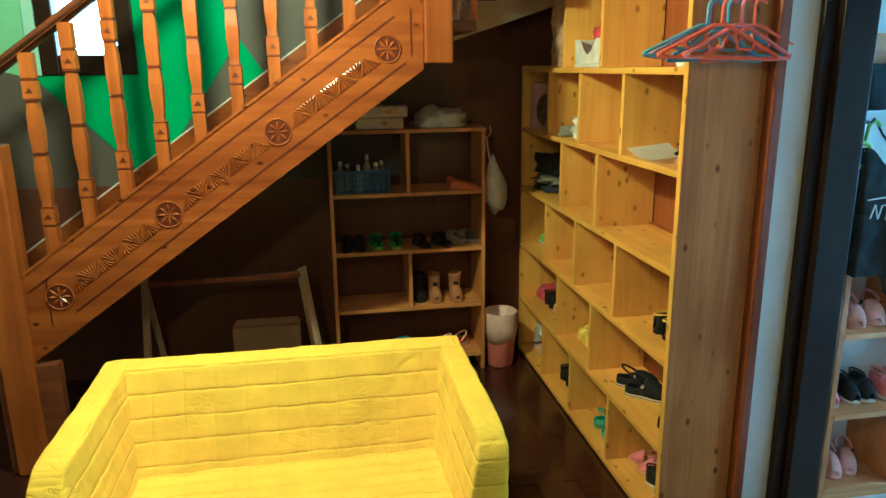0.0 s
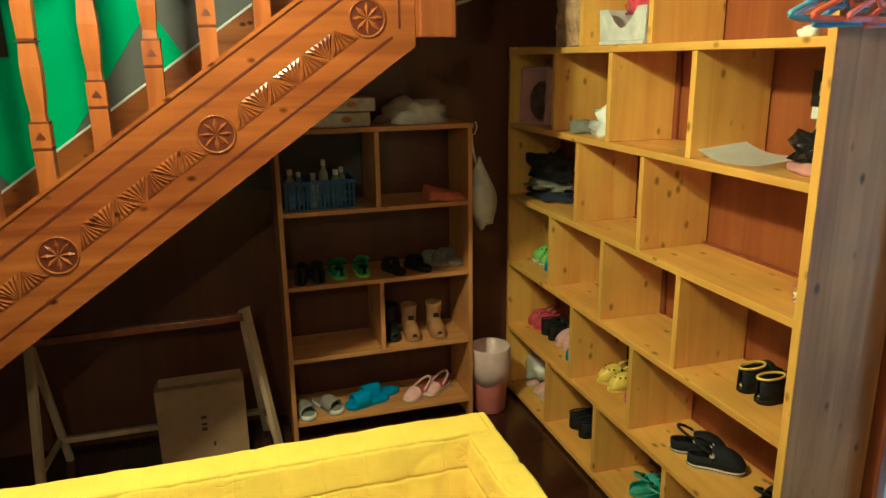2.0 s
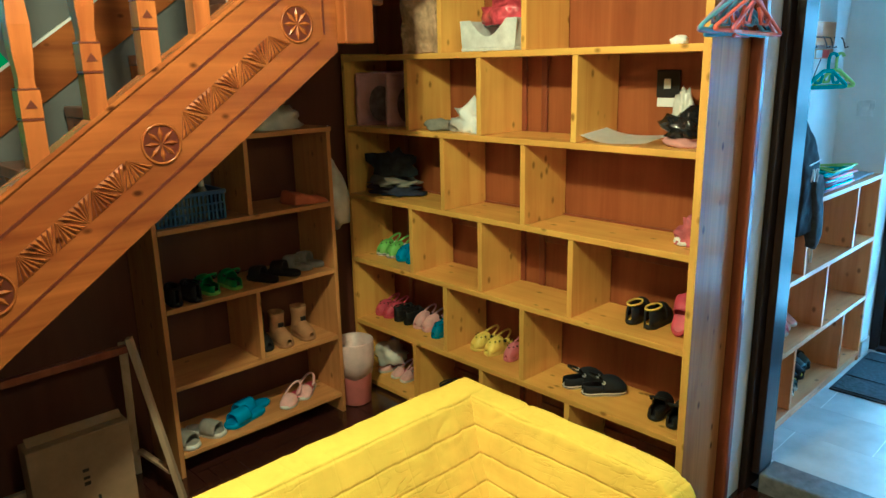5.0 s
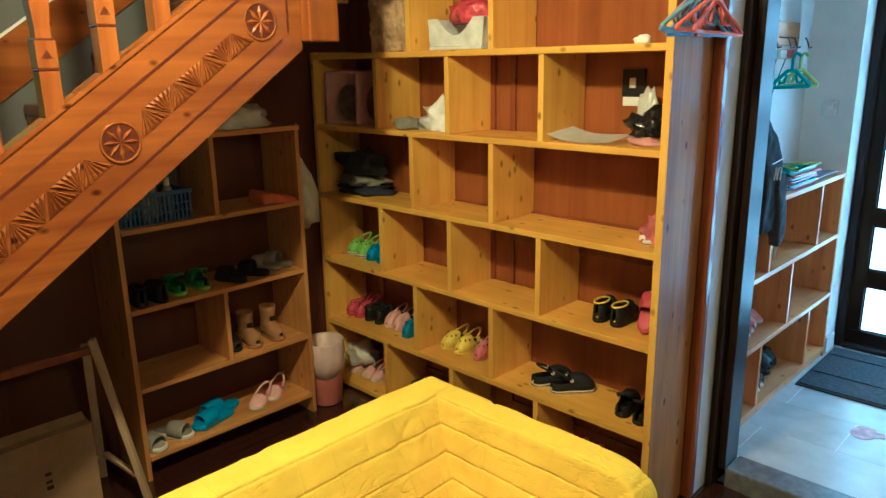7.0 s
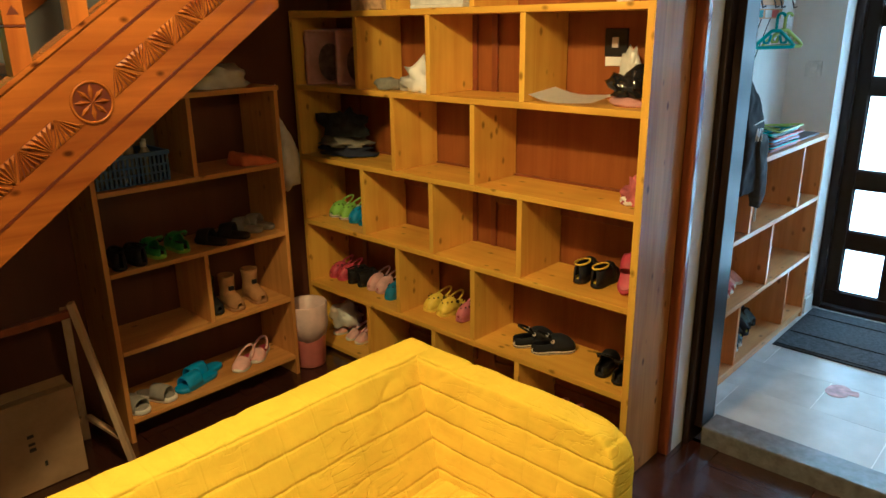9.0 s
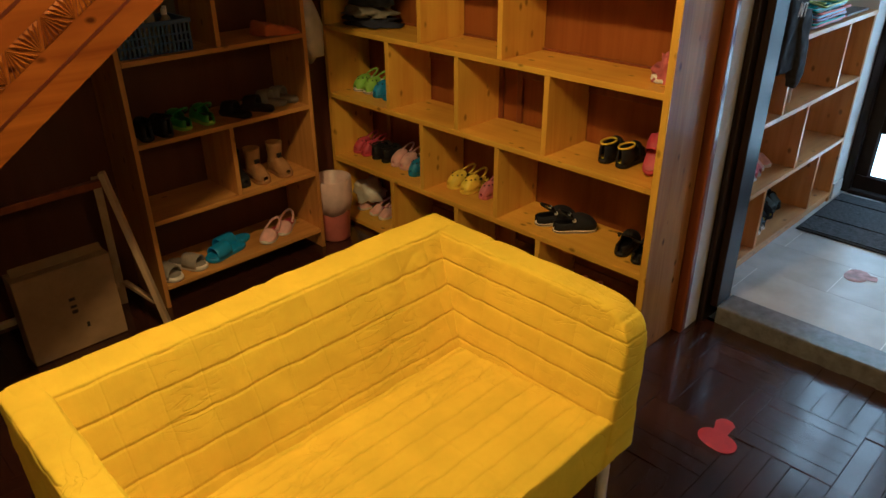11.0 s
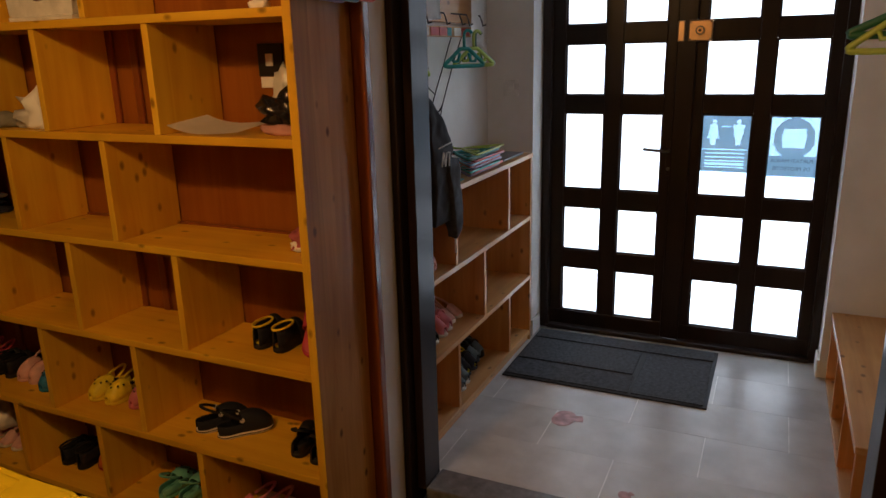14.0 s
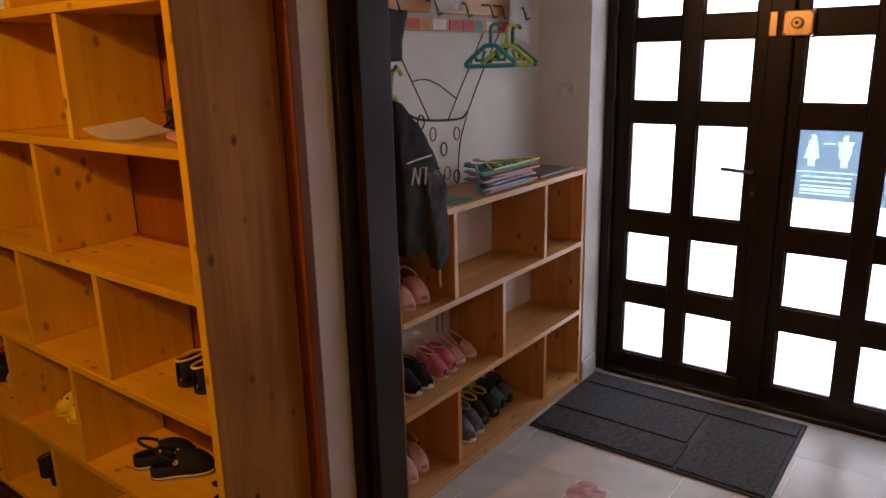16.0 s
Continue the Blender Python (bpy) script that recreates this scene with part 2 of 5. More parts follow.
# ---- mesh helpers ----
def box(x0, x1, y0, y1, z0, z1, bevel=0.0, bm=None):
    bm = bm or bmesh.new()
    m = Matrix.Translation(((x0 + x1) / 2, (y0 + y1) / 2, (z0 + z1) / 2)) @ Matrix.Diagonal((x1 - x0, y1 - y0, z1 - z0, 1))
    r = bmesh.ops.create_cube(bm, size=1, matrix=m)
    if bevel:
        es = list({e for v in r["verts"] for e in v.link_edges})
        bmesh.ops.bevel(bm, geom=es, offset=bevel, segments=2, affect="EDGES", profile=0.5)
    return bm


def finish(name, bm, mat, smooth=False):
    me = bpy.data.meshes.new(name)
    bmesh.ops.recalc_face_normals(bm, faces=bm.faces)
    for f in bm.faces:
        f.smooth = smooth
    bm.to_mesh(me)
    bm.free()
    for one in (mat if isinstance(mat, (list, tuple)) else [mat]):
        me.materials.append(one)
    return new(name, me)


def part(name, bm, mat, parent, label="", smooth=False):
    """One mesh object under a thing or under a part; its coordinates are the world's, or its thing's own while that stands at the origin."""
    ob = finish(name, bm, mat, smooth)
    ob.parent = parent
    ob.matrix_parent_inverse = Matrix.Translation(parent.location).inverted()
    return tagged(ob, label) if label else ob


def thing(name, at, label, category, group="", kind=""):
    ob = new(name)
    ob.empty_display_size = 0.05
    ob.location = at
    return tagged(ob, label, category, group, kind)


def structure(name, bm, mat, label, category="wall", smooth=False):
    return tagged(finish(name, bm, mat, smooth), label, category, "", "structure")


def lathe(profile, n=16, bm=None, centre=(0, 0), square=0.0):
    """Turns (radius, z) pairs round an upright axis."""
    bm = bm or bmesh.new()
    rings = []
    for r, z in profile:
        ring = []
        for i in range(n):
            a = 2 * math.pi * (i + 0.5) / n
            ring.append(bm.verts.new((centre[0] + r * math.cos(a), centre[1] + r * math.sin(a), z)))
        rings.append(ring)
    for lo, hi in zip(rings, rings[1:]):
        for i in range(n):
            bm.faces.new((lo[i], lo[(i + 1) % n], hi[(i + 1) % n], hi[i]))
    bm.faces.new(rings[0][::-1])
    bm.faces.new(rings[-1])
    return bm


def tube(points, radius, n=8, bm=None, closed=False):
    """A round bar along a line of points."""
    bm = bm or bmesh.new()
    pts = [Vector(p) for p in points]
    rings, up = [], Vector((0.13, 0.31, 0.94))
    k = len(pts)
    for i, p in enumerate(pts):
        a = pts[(i - 1) % k] if closed or i else p
        c = pts[(i + 1) % k] if closed or i < k - 1 else p
        d = (c - a).normalized()
        s = d.cross(up).normalized()
        t = s.cross(d)
        rings.append([bm.verts.new(p + radius * (math.cos(2 * math.pi * j / n) * s + math.sin(2 * math.pi * j / n) * t)) for j in range(n)])
    pairs = list(zip(rings, rings[1:])) + ([(rings[-1], rings[0])] if closed else [])
    for lo, hi in pairs:
        for j in range(n):
            bm.faces.new((lo[j], lo[(j + 1) % n], hi[(j + 1) % n], hi[j]))
    if not closed:
        bm.faces.new(rings[0][::-1])
        bm.faces.new(rings[-1])
    return bm


def prism(outline, y0, y1, bm=None, axis="y"):
    """A flat outline of (a, b) pairs, thickened along one axis."""
    bm = bm or bmesh.new()

    def spot(a, b, c):
        return {"y": (a, c, b), "x": (c, a, b), "z": (a, b, c)}[axis]
    f = [bm.verts.new(spot(a, b, y0)) for a, b in outline]
    g = [bm.verts.new(spot(a, b, y1)) for a, b in outline]
    bm.faces.new(f)
    bm.faces.new(g[::-1])
    for i in range(len(f)):
        j = (i + 1) % len(f)
        bm.faces.new((f[i], g[i], g[j], f[j]))
    return bm


def lump(sx, sy, sz, rough=0.25, freq=3.0, seed=0, flat=True, bm=None, at=(0, 0, 0), sub=3):
    """A crumpled soft heap that lies flat on its base."""
    bm = bm or bmesh.new()
    r = bmesh.ops.create_icosphere(bm, subdivisions=sub, radius=1)
    for v in r["verts"]:
        p = v.co.copy()
        k = 1 + rough * noise.noise(p * freq * 0.6 + Vector((seed * 7.3, 1.7, 0))) + 0.5 * rough * noise.noise(p * freq * 2 + Vector((seed * 3.1, 9, 4)))
        k -= 0.35 * rough * abs(noise.noise(p * freq * 1.4 + Vector((2, seed * 5.1, 3))))
        p = p * k
        z = max(p.z, -0.45) + 0.45 if flat else p.z
        v.co = Vector((at[0] + p.x * sx, at[1] + p.y * sy, at[2] + z * sz * (0.69 if flat else 1)))
    return bm


def slab(corners, n, fn=None, soft=2):
    """A padded block from eight corners (bottom four, top four, in order round), finely cut, its edges softened and its surface moved by fn."""
    bm = bmesh.new()
    c = [Vector(p) for p in corners]

    def at(u, v, w):
        lo = c[0].lerp(c[1], u).lerp(c[3].lerp(c[2], u), v)
        hi = c[4].lerp(c[5], u).lerp(c[7].lerp(c[6], u), v)
        return lo.lerp(hi, w)
    nu, nv, nw = n
    made = {}

    def vert(i, j, k):
        if (i, j, k) not in made:
            made[i, j, k] = bm.verts.new(at(i / nu, j / nv, k / nw))
        return made[i, j, k]
    for k in (0, nw):
        for i in range(nu):
            for j in range(nv):
                bm.faces.new((vert(i, j, k), vert(i + 1, j, k), vert(i + 1, j + 1, k), vert(i, j + 1, k)))
    for j in (0, nv):
        for i in range(nu):
            for k in range(nw):
                bm.faces.new((vert(i, j, k), vert(i + 1, j, k), vert(i + 1, j, k + 1), vert(i, j, k + 1)))
    for i in (0, nu):
        for j in range(nv):
            for k in range(nw):
                bm.faces.new((vert(i, j, k), vert(i, j + 1, k), vert(i, j + 1, k + 1), vert(i, j, k + 1)))
    bmesh.ops.recalc_face_normals(bm, faces=bm.faces)
    for _ in range(soft):
        bmesh.ops.smooth_vert(bm, verts=bm.verts, factor=0.5, use_axis_x=True, use_axis_y=True, use_axis_z=True)
    if fn:
        bm.normal_update()
        moves = [(v, v.normal * fn(v.co, v.normal)) for v in bm.verts]
        for v, d in moves:
            v.co += d
    return bm


# ---- the room's shell ----
BACK_Y, PANEL_X, TILE_Z, DOOR_X = 4.05, 1.43, 0.07, 3.28
WEST_X, SOUTH_Y, CEIL_Z = -2.3, -1.5, 2.5

structure("floor", box(WEST_X, 1.60, SOUTH_Y, BACK_Y, -0.12, -0.012), M_JOINT, "dark brown parquet floor laid in small squares", "floor")
wall_back = structure("wall_back", box(WEST_X - 0.15, 1.43, BACK_Y, BACK_Y + 0.12, -0.1, 1.10), M_DKWALL, "dark brown boarded wall beneath the stair")
# Unseen closing walls, toned dull so that less lamp light bounces back.
structure("wall_west", box(WEST_X - 0.15, WEST_X, SOUTH_Y, BACK_Y, -0.1, 3.2), M_OCHRE, "plain unseen wall, dull ochre to limit bounced light")
structure("wall_south", box(WEST_X - 0.15, PANEL_X + 0.2, SOUTH_Y - 0.15, SOUTH_Y, -0.1, 3.2), M_OCHRE, "plain unseen wall, dull ochre to limit bounced light")
structure("wall_east_panelled", box(PANEL_X, PANEL_X + 0.12, 2.13, BACK_Y + 0.12, -0.1, 3.2), M_MAHOG, "reddish brown veneered panelling behind the shoe shelves")
# Ceiling out of view; its dark brown is set to cut the lamp's bounce.
structure("ceiling", box(WEST_X, 1.60, SOUTH_Y, 2.95, CEIL_Z, CEIL_Z + 0.12), M_TREAD, "unseen ceiling, dark brown to limit bounced light", "ceiling")
structure("ceiling_over_stair", box(WEST_X, 1.55, 2.95, BACK_Y + 0.12, 3.1, 3.2), M_CEIL, "cream painted ceiling over the stair", "ceiling")
structure("wall_above_opening", box(WEST_X, 1.55, 2.95, 3.05, CEIL_Z, 3.1), M_CEIL, "cream plaster above the stair opening")
structure("ceiling_soffit", prism([(0.60, 1.79), (1.43, 2.055), (1.43, 2.2), (0.60, 1.95)], 3.80, BACK_Y), M_CEIL, "cream sloping soffit below the landing", "ceiling")

# back wall above the boarding: painted, with a window opening over the stair
WX0, WX1, WZ0, WZ1 = -1.36, -0.90, 1.68, 2.45
bm = box(WEST_X - 0.15, WX0, BACK_Y, BACK_Y + 0.12, 1.10, 3.2)
box(WX1, 0.45, BACK_Y, BACK_Y + 0.12, 1.10, 3.2, 0, bm)
box(WX0, WX1, BACK_Y, BACK_Y + 0.12, 1.10, WZ0, 0, bm)
box(WX0, WX1, BACK_Y, BACK_Y + 0.12, WZ1, 3.2, 0, bm)
structure("wall_stair_painted", bm, M_GREY, "grey painted stair wall with bright green patches")
structure("wall_back_boarded", box(0.45, 1.43, BACK_Y, BACK_Y + 0.12, 1.10, 3.2), M_DKWALL, "dark brown boarded wall above the low shelf")


def paint_patch(name, outline, mat, label):
    structure(name, prism(outline, BACK_Y - 0.006, BACK_Y - 0.001), mat, label, "paint")


paint_patch("green_paint", [(-0.90, 1.10), (-0.38, 1.86), (-0.62, 2.45), (-0.90, 2.45)], M_GREEN, "bright green painted patch on the stair wall")
paint_patch("green_paint_slope", [(-0.90, 1.12), (-0.90, 1.68), (-1.36, 1.68), (-1.40, 1.66)], M_GREEN, "bright green painted patch below the stair window")
paint_patch("green_paint_upper", [(-0.38, 1.86), (-0.21, 1.60), (-0.43, 1.42)] , M_GREEN, "bright green painted point on the stair wall")
paint_patch("mint_paint", [(-1.40, 1.66), (-1.40, 2.45), (-1.9, 2.45), (-1.9, 1.80)], M_MINT, "mint green painted patch beside the stair window")

# window over the stair
win = thing("window_1", (-1.13, BACK_Y, WZ0), "small dark brown window with bright frosted pane", "window", "", "structure")
for n, b4 in (("jamb", (WX0, WX0 + 0.085, WZ0, WZ1)), ("jamb", (WX1 - 0.085, WX1, WZ0, WZ1)), ("sash_rail", (WX0 + 0.085, WX1 - 0.085, WZ0, WZ0 + 0.10)), ("sash_rail", (WX0 + 0.085, WX1 - 0.085, WZ1 - 0.10, WZ1))):
    part(n, box(b4[0], b4[1], BACK_Y - 0.025, BACK_Y + 0.05, b4[2], b4[3], 0.006), M_FRAME, win)
part("pane", box(WX0 + 0.085, WX1 - 0.085, BACK_Y + 0.02, BACK_Y + 0.026, WZ0 + 0.10, WZ1 - 0.10), M_PANE, win)
part("reveal", box(WX0 - 0.06, WX0 - 0.004, BACK_Y - 0.02, BACK_Y + 0.03, WZ0, WZ1, 0.004), M_CYAN, win, "pale blue painted reveal")
tagged(finish("backdrop_stair", box(WX0 - 0.2, WX1 + 0.2, BACK_Y + 0.35, BACK_Y + 0.36, WZ0 - 0.2, WZ1 + 0.3), M_SKY_STAIR), "plain bright daylight outside the stair window", "backdrop", "", "structure")

# panel mouldings on the veneered wall
for y0, y1 in ((2.20, 2.98), (3.06, 3.86)):
    for z0, z1 in ((0.10, 0.92), (1.00, 2.3)):
        bm = bmesh.new()
        for a in ((y0, y0 + 0.03, z0, z1), (y1 - 0.03, y1, z0, z1), (y0 + 0.03, y1 - 0.03, z0, z0 + 0.03), (y0 + 0.03, y1 - 0.03, z1 - 0.03, z1)):
            box(PANEL_X - 0.014, PANEL_X - 0.001, *a, 0.004, bm)
        structure("panel_moulding", bm, M_MAHOG_TRIM, "reddish brown raised moulding on the panelling", "trim")
structure("trim_corner", box(1.424, 1.462, 2.085, 2.128, 0, CEIL_Z, 0.007), M_MAHOG_TRIM, "reddish brown wooden corner trim", "trim")

# opening to the entrance hall: white reveal, dark frame, stone threshold
OPEN_Y0, OPEN_Y1 = 0.70, 2.07
structure("wall_reveal", box(1.462, 1.70, 2.09, 2.37, 0, CEIL_Z), M_WHITE, "narrow white plastered reveal beside the opening")
structure("wall_hall_partition", box(1.55, 1.70, 2.37, BACK_Y, 0, CEIL_Z), M_WHITE, "white plastered partition")
structure("wall_east_near", box(1.45, 1.70, SOUTH_Y, OPEN_Y0 - 0.06, 0, CEIL_Z), M_WHITE, "white plastered wall beside the opening")
structure("wall_over_opening", box(1.45, 1.70, OPEN_Y0 - 0.06, 2.09, 2.20, CEIL_Z), M_WHITE, "white plaster over the opening")
opening = thing("door_frame_1", (1.62, 1.4, 0), "dark brown wooden frame of the open passage", "door frame", "", "structure")
part("post", box(1.556, 1.722, OPEN_Y1 - 0.008, 2.088, 0, 2.12, 0.004), M_FRAME, opening)
part("post", box(1.60, 1.722, 2.03, OPEN_Y1 - 0.009, 0.07, 2.12, 0.004), M_FRAME, opening)
part("post", box(1.556, 1.722, OPEN_Y0 - 0.058, OPEN_Y0, 0, 2.12, 0.004), M_FRAME, opening)
part("lintel", box(1.556, 1.722, OPEN_Y0 - 0.058, 2.088, 2.121, 2.20, 0.004), M_FRAME, opening)
structure("threshold", box(1.602, 1.74, OPEN_Y0, 2.03, -0.05, TILE_Z + 0.006, 0.006), M_SILL, "grey stone threshold, one low step up", "threshold")

# entrance hall shell
HALL_Y0, HALL_Y1 = 0.45, 2.37
structure("floor_hall", box(1.70, DOOR_X + 0.1, HALL_Y0 - 0.1, HALL_Y1 + 0.05, -0.05, TILE_Z - 0.0005), M_GROUT, "pale joints of the tiled hall floor", "floor")
structure("wall_hall_back", box(1.70, DOOR_X + 0.1, HALL_Y1, HALL_Y1 + 0.15, 0, CEIL_Z), M_WHITE, "white hall wall with a line drawing")
structure("wall_hall_front", box(1.70, DOOR_X + 0.1, HALL_Y0 - 0.15, HALL_Y0, 0, CEIL_Z), M_WHITE, "white plastered hall wall")
structure("wall_door_side", box(3.10, DOOR_X + 0.1, 2.125, HALL_Y1 - 0.001, 0, CEIL_Z), M_WHITE, "white plastered pier beside the entrance door")
structure("wall_door_side_2", box(3.10, DOOR_X + 0.1, HALL_Y0 + 0.001, 0.735, 0, CEIL_Z), M_WHITE, "white plastered pier beside the entrance door")
structure("wall_door_head", box(3.10, DOOR_X + 0.1, 0.735, 2.125, 2.12, CEIL_Z), M_WHITE, "white plaster over the entrance door")
structure("ceiling_hall", box(1.55, DOOR_X + 0.2, HALL_Y0 - 0.1, HALL_Y1 + 0.1, CEIL_Z + 0.002, CEIL_Z + 0.12), M_WHITE, "white hall ceiling", "ceiling")
for y0, y1 in ((2.112, 2.125), (0.735, 0.748)):
    structure("baseboard", box(3.088, 3.22, y0, y1, TILE_Z, TILE_Z + 0.09, 0.004), M_WHITE, "white painted skirting beside the door", "baseboard")


# ---- the large shoe shelf along the panelled wall ----
SX0, SX1, SY0, SY1 = 1.158, 1.424, 2.15, 3.985
T = 0.024
BOARDS = (0.035, 0.352, 0.69, 1.022, 1.36, 1.69)
shelf = thing("shoe_shelf", (1.29, 3.0, 0), "tall varnished yellow pine shoe shelf with staggered compartments", "shelf")
part("side_panel", box(SX0 - 0.004, SX1, SY0 - 0.024, SY0, 0, 2.06, 0.002), M_PINE_RAW, shelf, "wide laminated pine side panel with knots")
part("edge_strip", box(SX0 - 0.007, SX0 - 0.0045, SY0 - 0.024, SY0 + 0.002, 0, 2.06), M_PINE_Z, shelf)
part("end_panel", box(SX0, SX1, SY1, SY1 + T, 0, 1.70, 0.002), M_PINE_Z, shelf)
for i, z in enumerate(BOARDS):
    part("shelf_board", box(SX0 - 0.003, SX1, SY0 + 0.001, SY1 - 0.001, z - T, z, 0.0025), M_PINE_Y, shelf)
part("shelf_board", box(SX0 - 0.003, SX1, SY0 + 0.001, 3.325, 2.036, 2.06, 0.0025), M_PINE_Y, shelf)
LOW = (3.535, 3.095, 2.628)
ODD = (3.315, 2.863)
for z0, z1, places in ((0.035, 0.352, LOW), (0.352, 0.69, ODD), (0.69, 1.022, LOW), (1.022, 1.36, ODD), (1.36, 1.69, LOW), (1.69, 2.06, ODD)):
    for y in places:
        part("divider", box(SX0, SX1, y - T / 2, y + T / 2, z0 + 0.0005, z1 - T - 0.0005, 0.002), M_PINE_Z, shelf)

# ---- the low shelf under the stair ----
back_shelf = thing("low_shelf", (0.47, 3.88, 0), "plain pine shoe shelf standing under the stair", "shelf")
BX0, BX1, BY0, BY1 = 0.045, 0.885, 3.747, 4.03
part("side_panel", box(BX0, BX0 + 0.02, BY0, BY1, 0, 1.365, 0.002), M_PINE3_Z, back_shelf)
part("side_panel", box(BX1 - 0.02, BX1, BY0, BY1, 0, 1.365, 0.002), M_PINE3_Z, back_shelf)
part("top_board", box(BX0 - 0.005, BX1 + 0.005, BY0 - 0.004, BY1, 1.366, 1.386, 0.002), M_PINE3_X, back_shelf)
for z in (0.105, 0.405, 0.732, 1.05):
    part("shelf_board", box(BX0 + 0.021, BX1 - 0.021, BY0 - 0.002, BY1, z - 0.02, z, 0.002), M_PINE3_X, back_shelf)
for z0, z1 in ((1.051, 1.365), (0.406, 0.711)):
    part("divider", box(0.455, 0.475, BY0, BY1, z0, z1, 0.002), M_PINE3_Z, back_shelf)

# ---- the hall shelf ----
HX0, HX1, HY0, HY1 = 1.80, 3.06, 2.115, 2.365
hall_shelf = thing("hall_shelf", (2.43, 2.24, TILE_Z), "low pine shoe shelf with open compartments in the hall", "shelf")
HZ = (0.125, 0.435, 0.752, 1.07)
part("side_panel", box(HX0, HX0 + 0.022, HY0, HY1, TILE_Z, 1.047, 0.002), M_PINE2_Z, hall_shelf)
part("side_panel", box(HX1 - 0.022, HX1, HY0, HY1, TILE_Z, 1.047, 0.002), M_PINE2_Z, hall_shelf)
part("top_board", box(HX0 - 0.003, HX1 + 0.003, HY0 - 0.004, HY1, 1.048, 1.070, 0.002), M_PINE2_X, hall_shelf)
for z in HZ[:3]:
    part("shelf_board", box(HX0 + 0.023, HX1 - 0.023, HY0 - 0.002, HY1, z - 0.022, z, 0.002), M_PINE2_X, hall_shelf)
part("plinth", box(HX0 + 0.023, HX1 - 0.023, HY0 + 0.01, HY0 + 0.03, TILE_Z, 0.102), M_PINE2_X, hall_shelf)
for z0, z1, xs in ((HZ[2], HZ[3], (2.11, 2.72)), (HZ[1], HZ[2], (2.41,)), (HZ[0], HZ[1], (2.115, 2.73))):
    for x in xs:
        part("divider", box(x - 0.011, x + 0.011, HY0, HY1, z0 + 0.001, z1 - 0.023, 0.002), M_PINE2_Z, hall_shelf)

# ---- the low bench shelf opposite ----
bench = thing("bench_shelf", (2.5, 0.58, TILE_Z), "low pine bench with open shoe compartments", "bench")
part("seat_board", box(1.86, 3.085, 0.46, 0.712, 0.375, 0.40, 0.003), M_PINE2_X, bench)
part("base_board", box(1.88, 3.06, 0.47, 0.705, TILE_Z, TILE_Z + 0.022, 0.002), M_PINE2_X, bench)
for x in (1.88, 2.28, 2.67, 3.06):
    part("divider", box(x - 0.011, x + 0.011, 0.465, 0.706, TILE_Z + 0.0225, 0.3745, 0.002), M_PINE2_Z, bench)

# ---- the entrance door ----
door = thing("door_1", (DOOR_X, 1.43, TILE_Z), "dark brown double entrance door with frosted panes, closed", "door", "", "structure")
ROWS_Z = ((0.172, 0.427), (0.522, 0.762), (0.856, 1.252), (1.338, 1.592), (1.679, 1.95))
LEAVES = (((2.013, 1.809), (1.727, 1.520), 2.082, 1.462), ((1.342, 1.116), (1.044, 0.825), 1.395, 0.772))
part("frame_head", box(DOOR_X - 0.03, DOOR_X + 0.06, 0.736, 2.124, 2.05, 2.119, 0.004), M_FRAME, door)
part("frame_post", box(DOOR_X - 0.03, DOOR_X + 0.06, 2.078, 2.124, TILE_Z, 2.049, 0.004), M_FRAME, door)
part("frame_post", box(DOOR_X - 0.03, DOOR_X + 0.06, 0.736, 0.776, TILE_Z, 2.049, 0.004), M_FRAME, door)
part("sill", box(DOOR_X - 0.04, DOOR_X + 0.06, 0.771, 2.083, TILE_Z, 0.092, 0.004), M_FRAME, door)
part("cover_strip", box(DOOR_X - 0.022, DOOR_X - 0.0005, 1.384, 1.474, 0.094, 2.048, 0.006), M_FRAME, door)
for cols_a, cols_b, y1, y0 in LEAVES:
    leaf = part("door_leaf", box(DOOR_X, DOOR_X + 0.045, y0, y1, 0.094, ROWS_Z[0][0], 0.003), M_FRAME, door)
    edges = [(y0, min(cols_b)), (max(cols_b), min(cols_a)), (max(cols_a), y1)]
    for a, b in edges:
        part("stile", box(DOOR_X, DOOR_X + 0.045, a, b, ROWS_Z[0][0] + 0.001, 2.048, 0.003), M_FRAME, leaf)
    for (za, zb), nxt in zip(ROWS_Z, ROWS_Z[1:] + ((2.048, 0),)):
        for c in (cols_a, cols_b):
            lo, hi = min(c), max(c)
            part("rail", box(DOOR_X + 0.002, DOOR_X + 0.043, lo, hi, zb, nxt[0], 0.003), M_FRAME, leaf)
            part("pane", box(DOOR_X + 0.02, DOOR_X + 0.026, lo + 0.0005, hi - 0.0005, za + 0.001, zb - 0.0005), M_PANE, leaf)
            bm = bmesh.new()
            for a in ((lo, lo + 0.008, za, zb), (hi - 0.008, hi, za, zb), (lo + 0.008, hi - 0.008, za, za + 0.008), (lo + 0.008, hi - 0.008, zb - 0.008, zb)):
                box(DOOR_X + 0.008, DOOR_X + 0.0195, *a, 0, bm)
            part("glazing_bead", bm, M_FRAME, leaf)
tagged(finish("backdrop_door", box(DOOR_X + 0.5, DOOR_X + 0.51, 0.3, 2.6, -0.2, 2.6), M_SKY_DOOR), "plain bright daylight outside the entrance door", "backdrop", "", "structure")
lock = part("lock_case", box(DOOR_X - 0.035, DOOR_X, 1.318, 1.424, 1.588, 1.682, 0.006), M_BRASS, door, "polished brass lock case")
part("lock_cylinder", tube([(DOOR_X - 0.036, 1.372, 1.636), (DOOR_X - 0.048, 1.372, 1.636)], 0.021, 20), M_CHROME, lock, "dark steel cylinder collar")
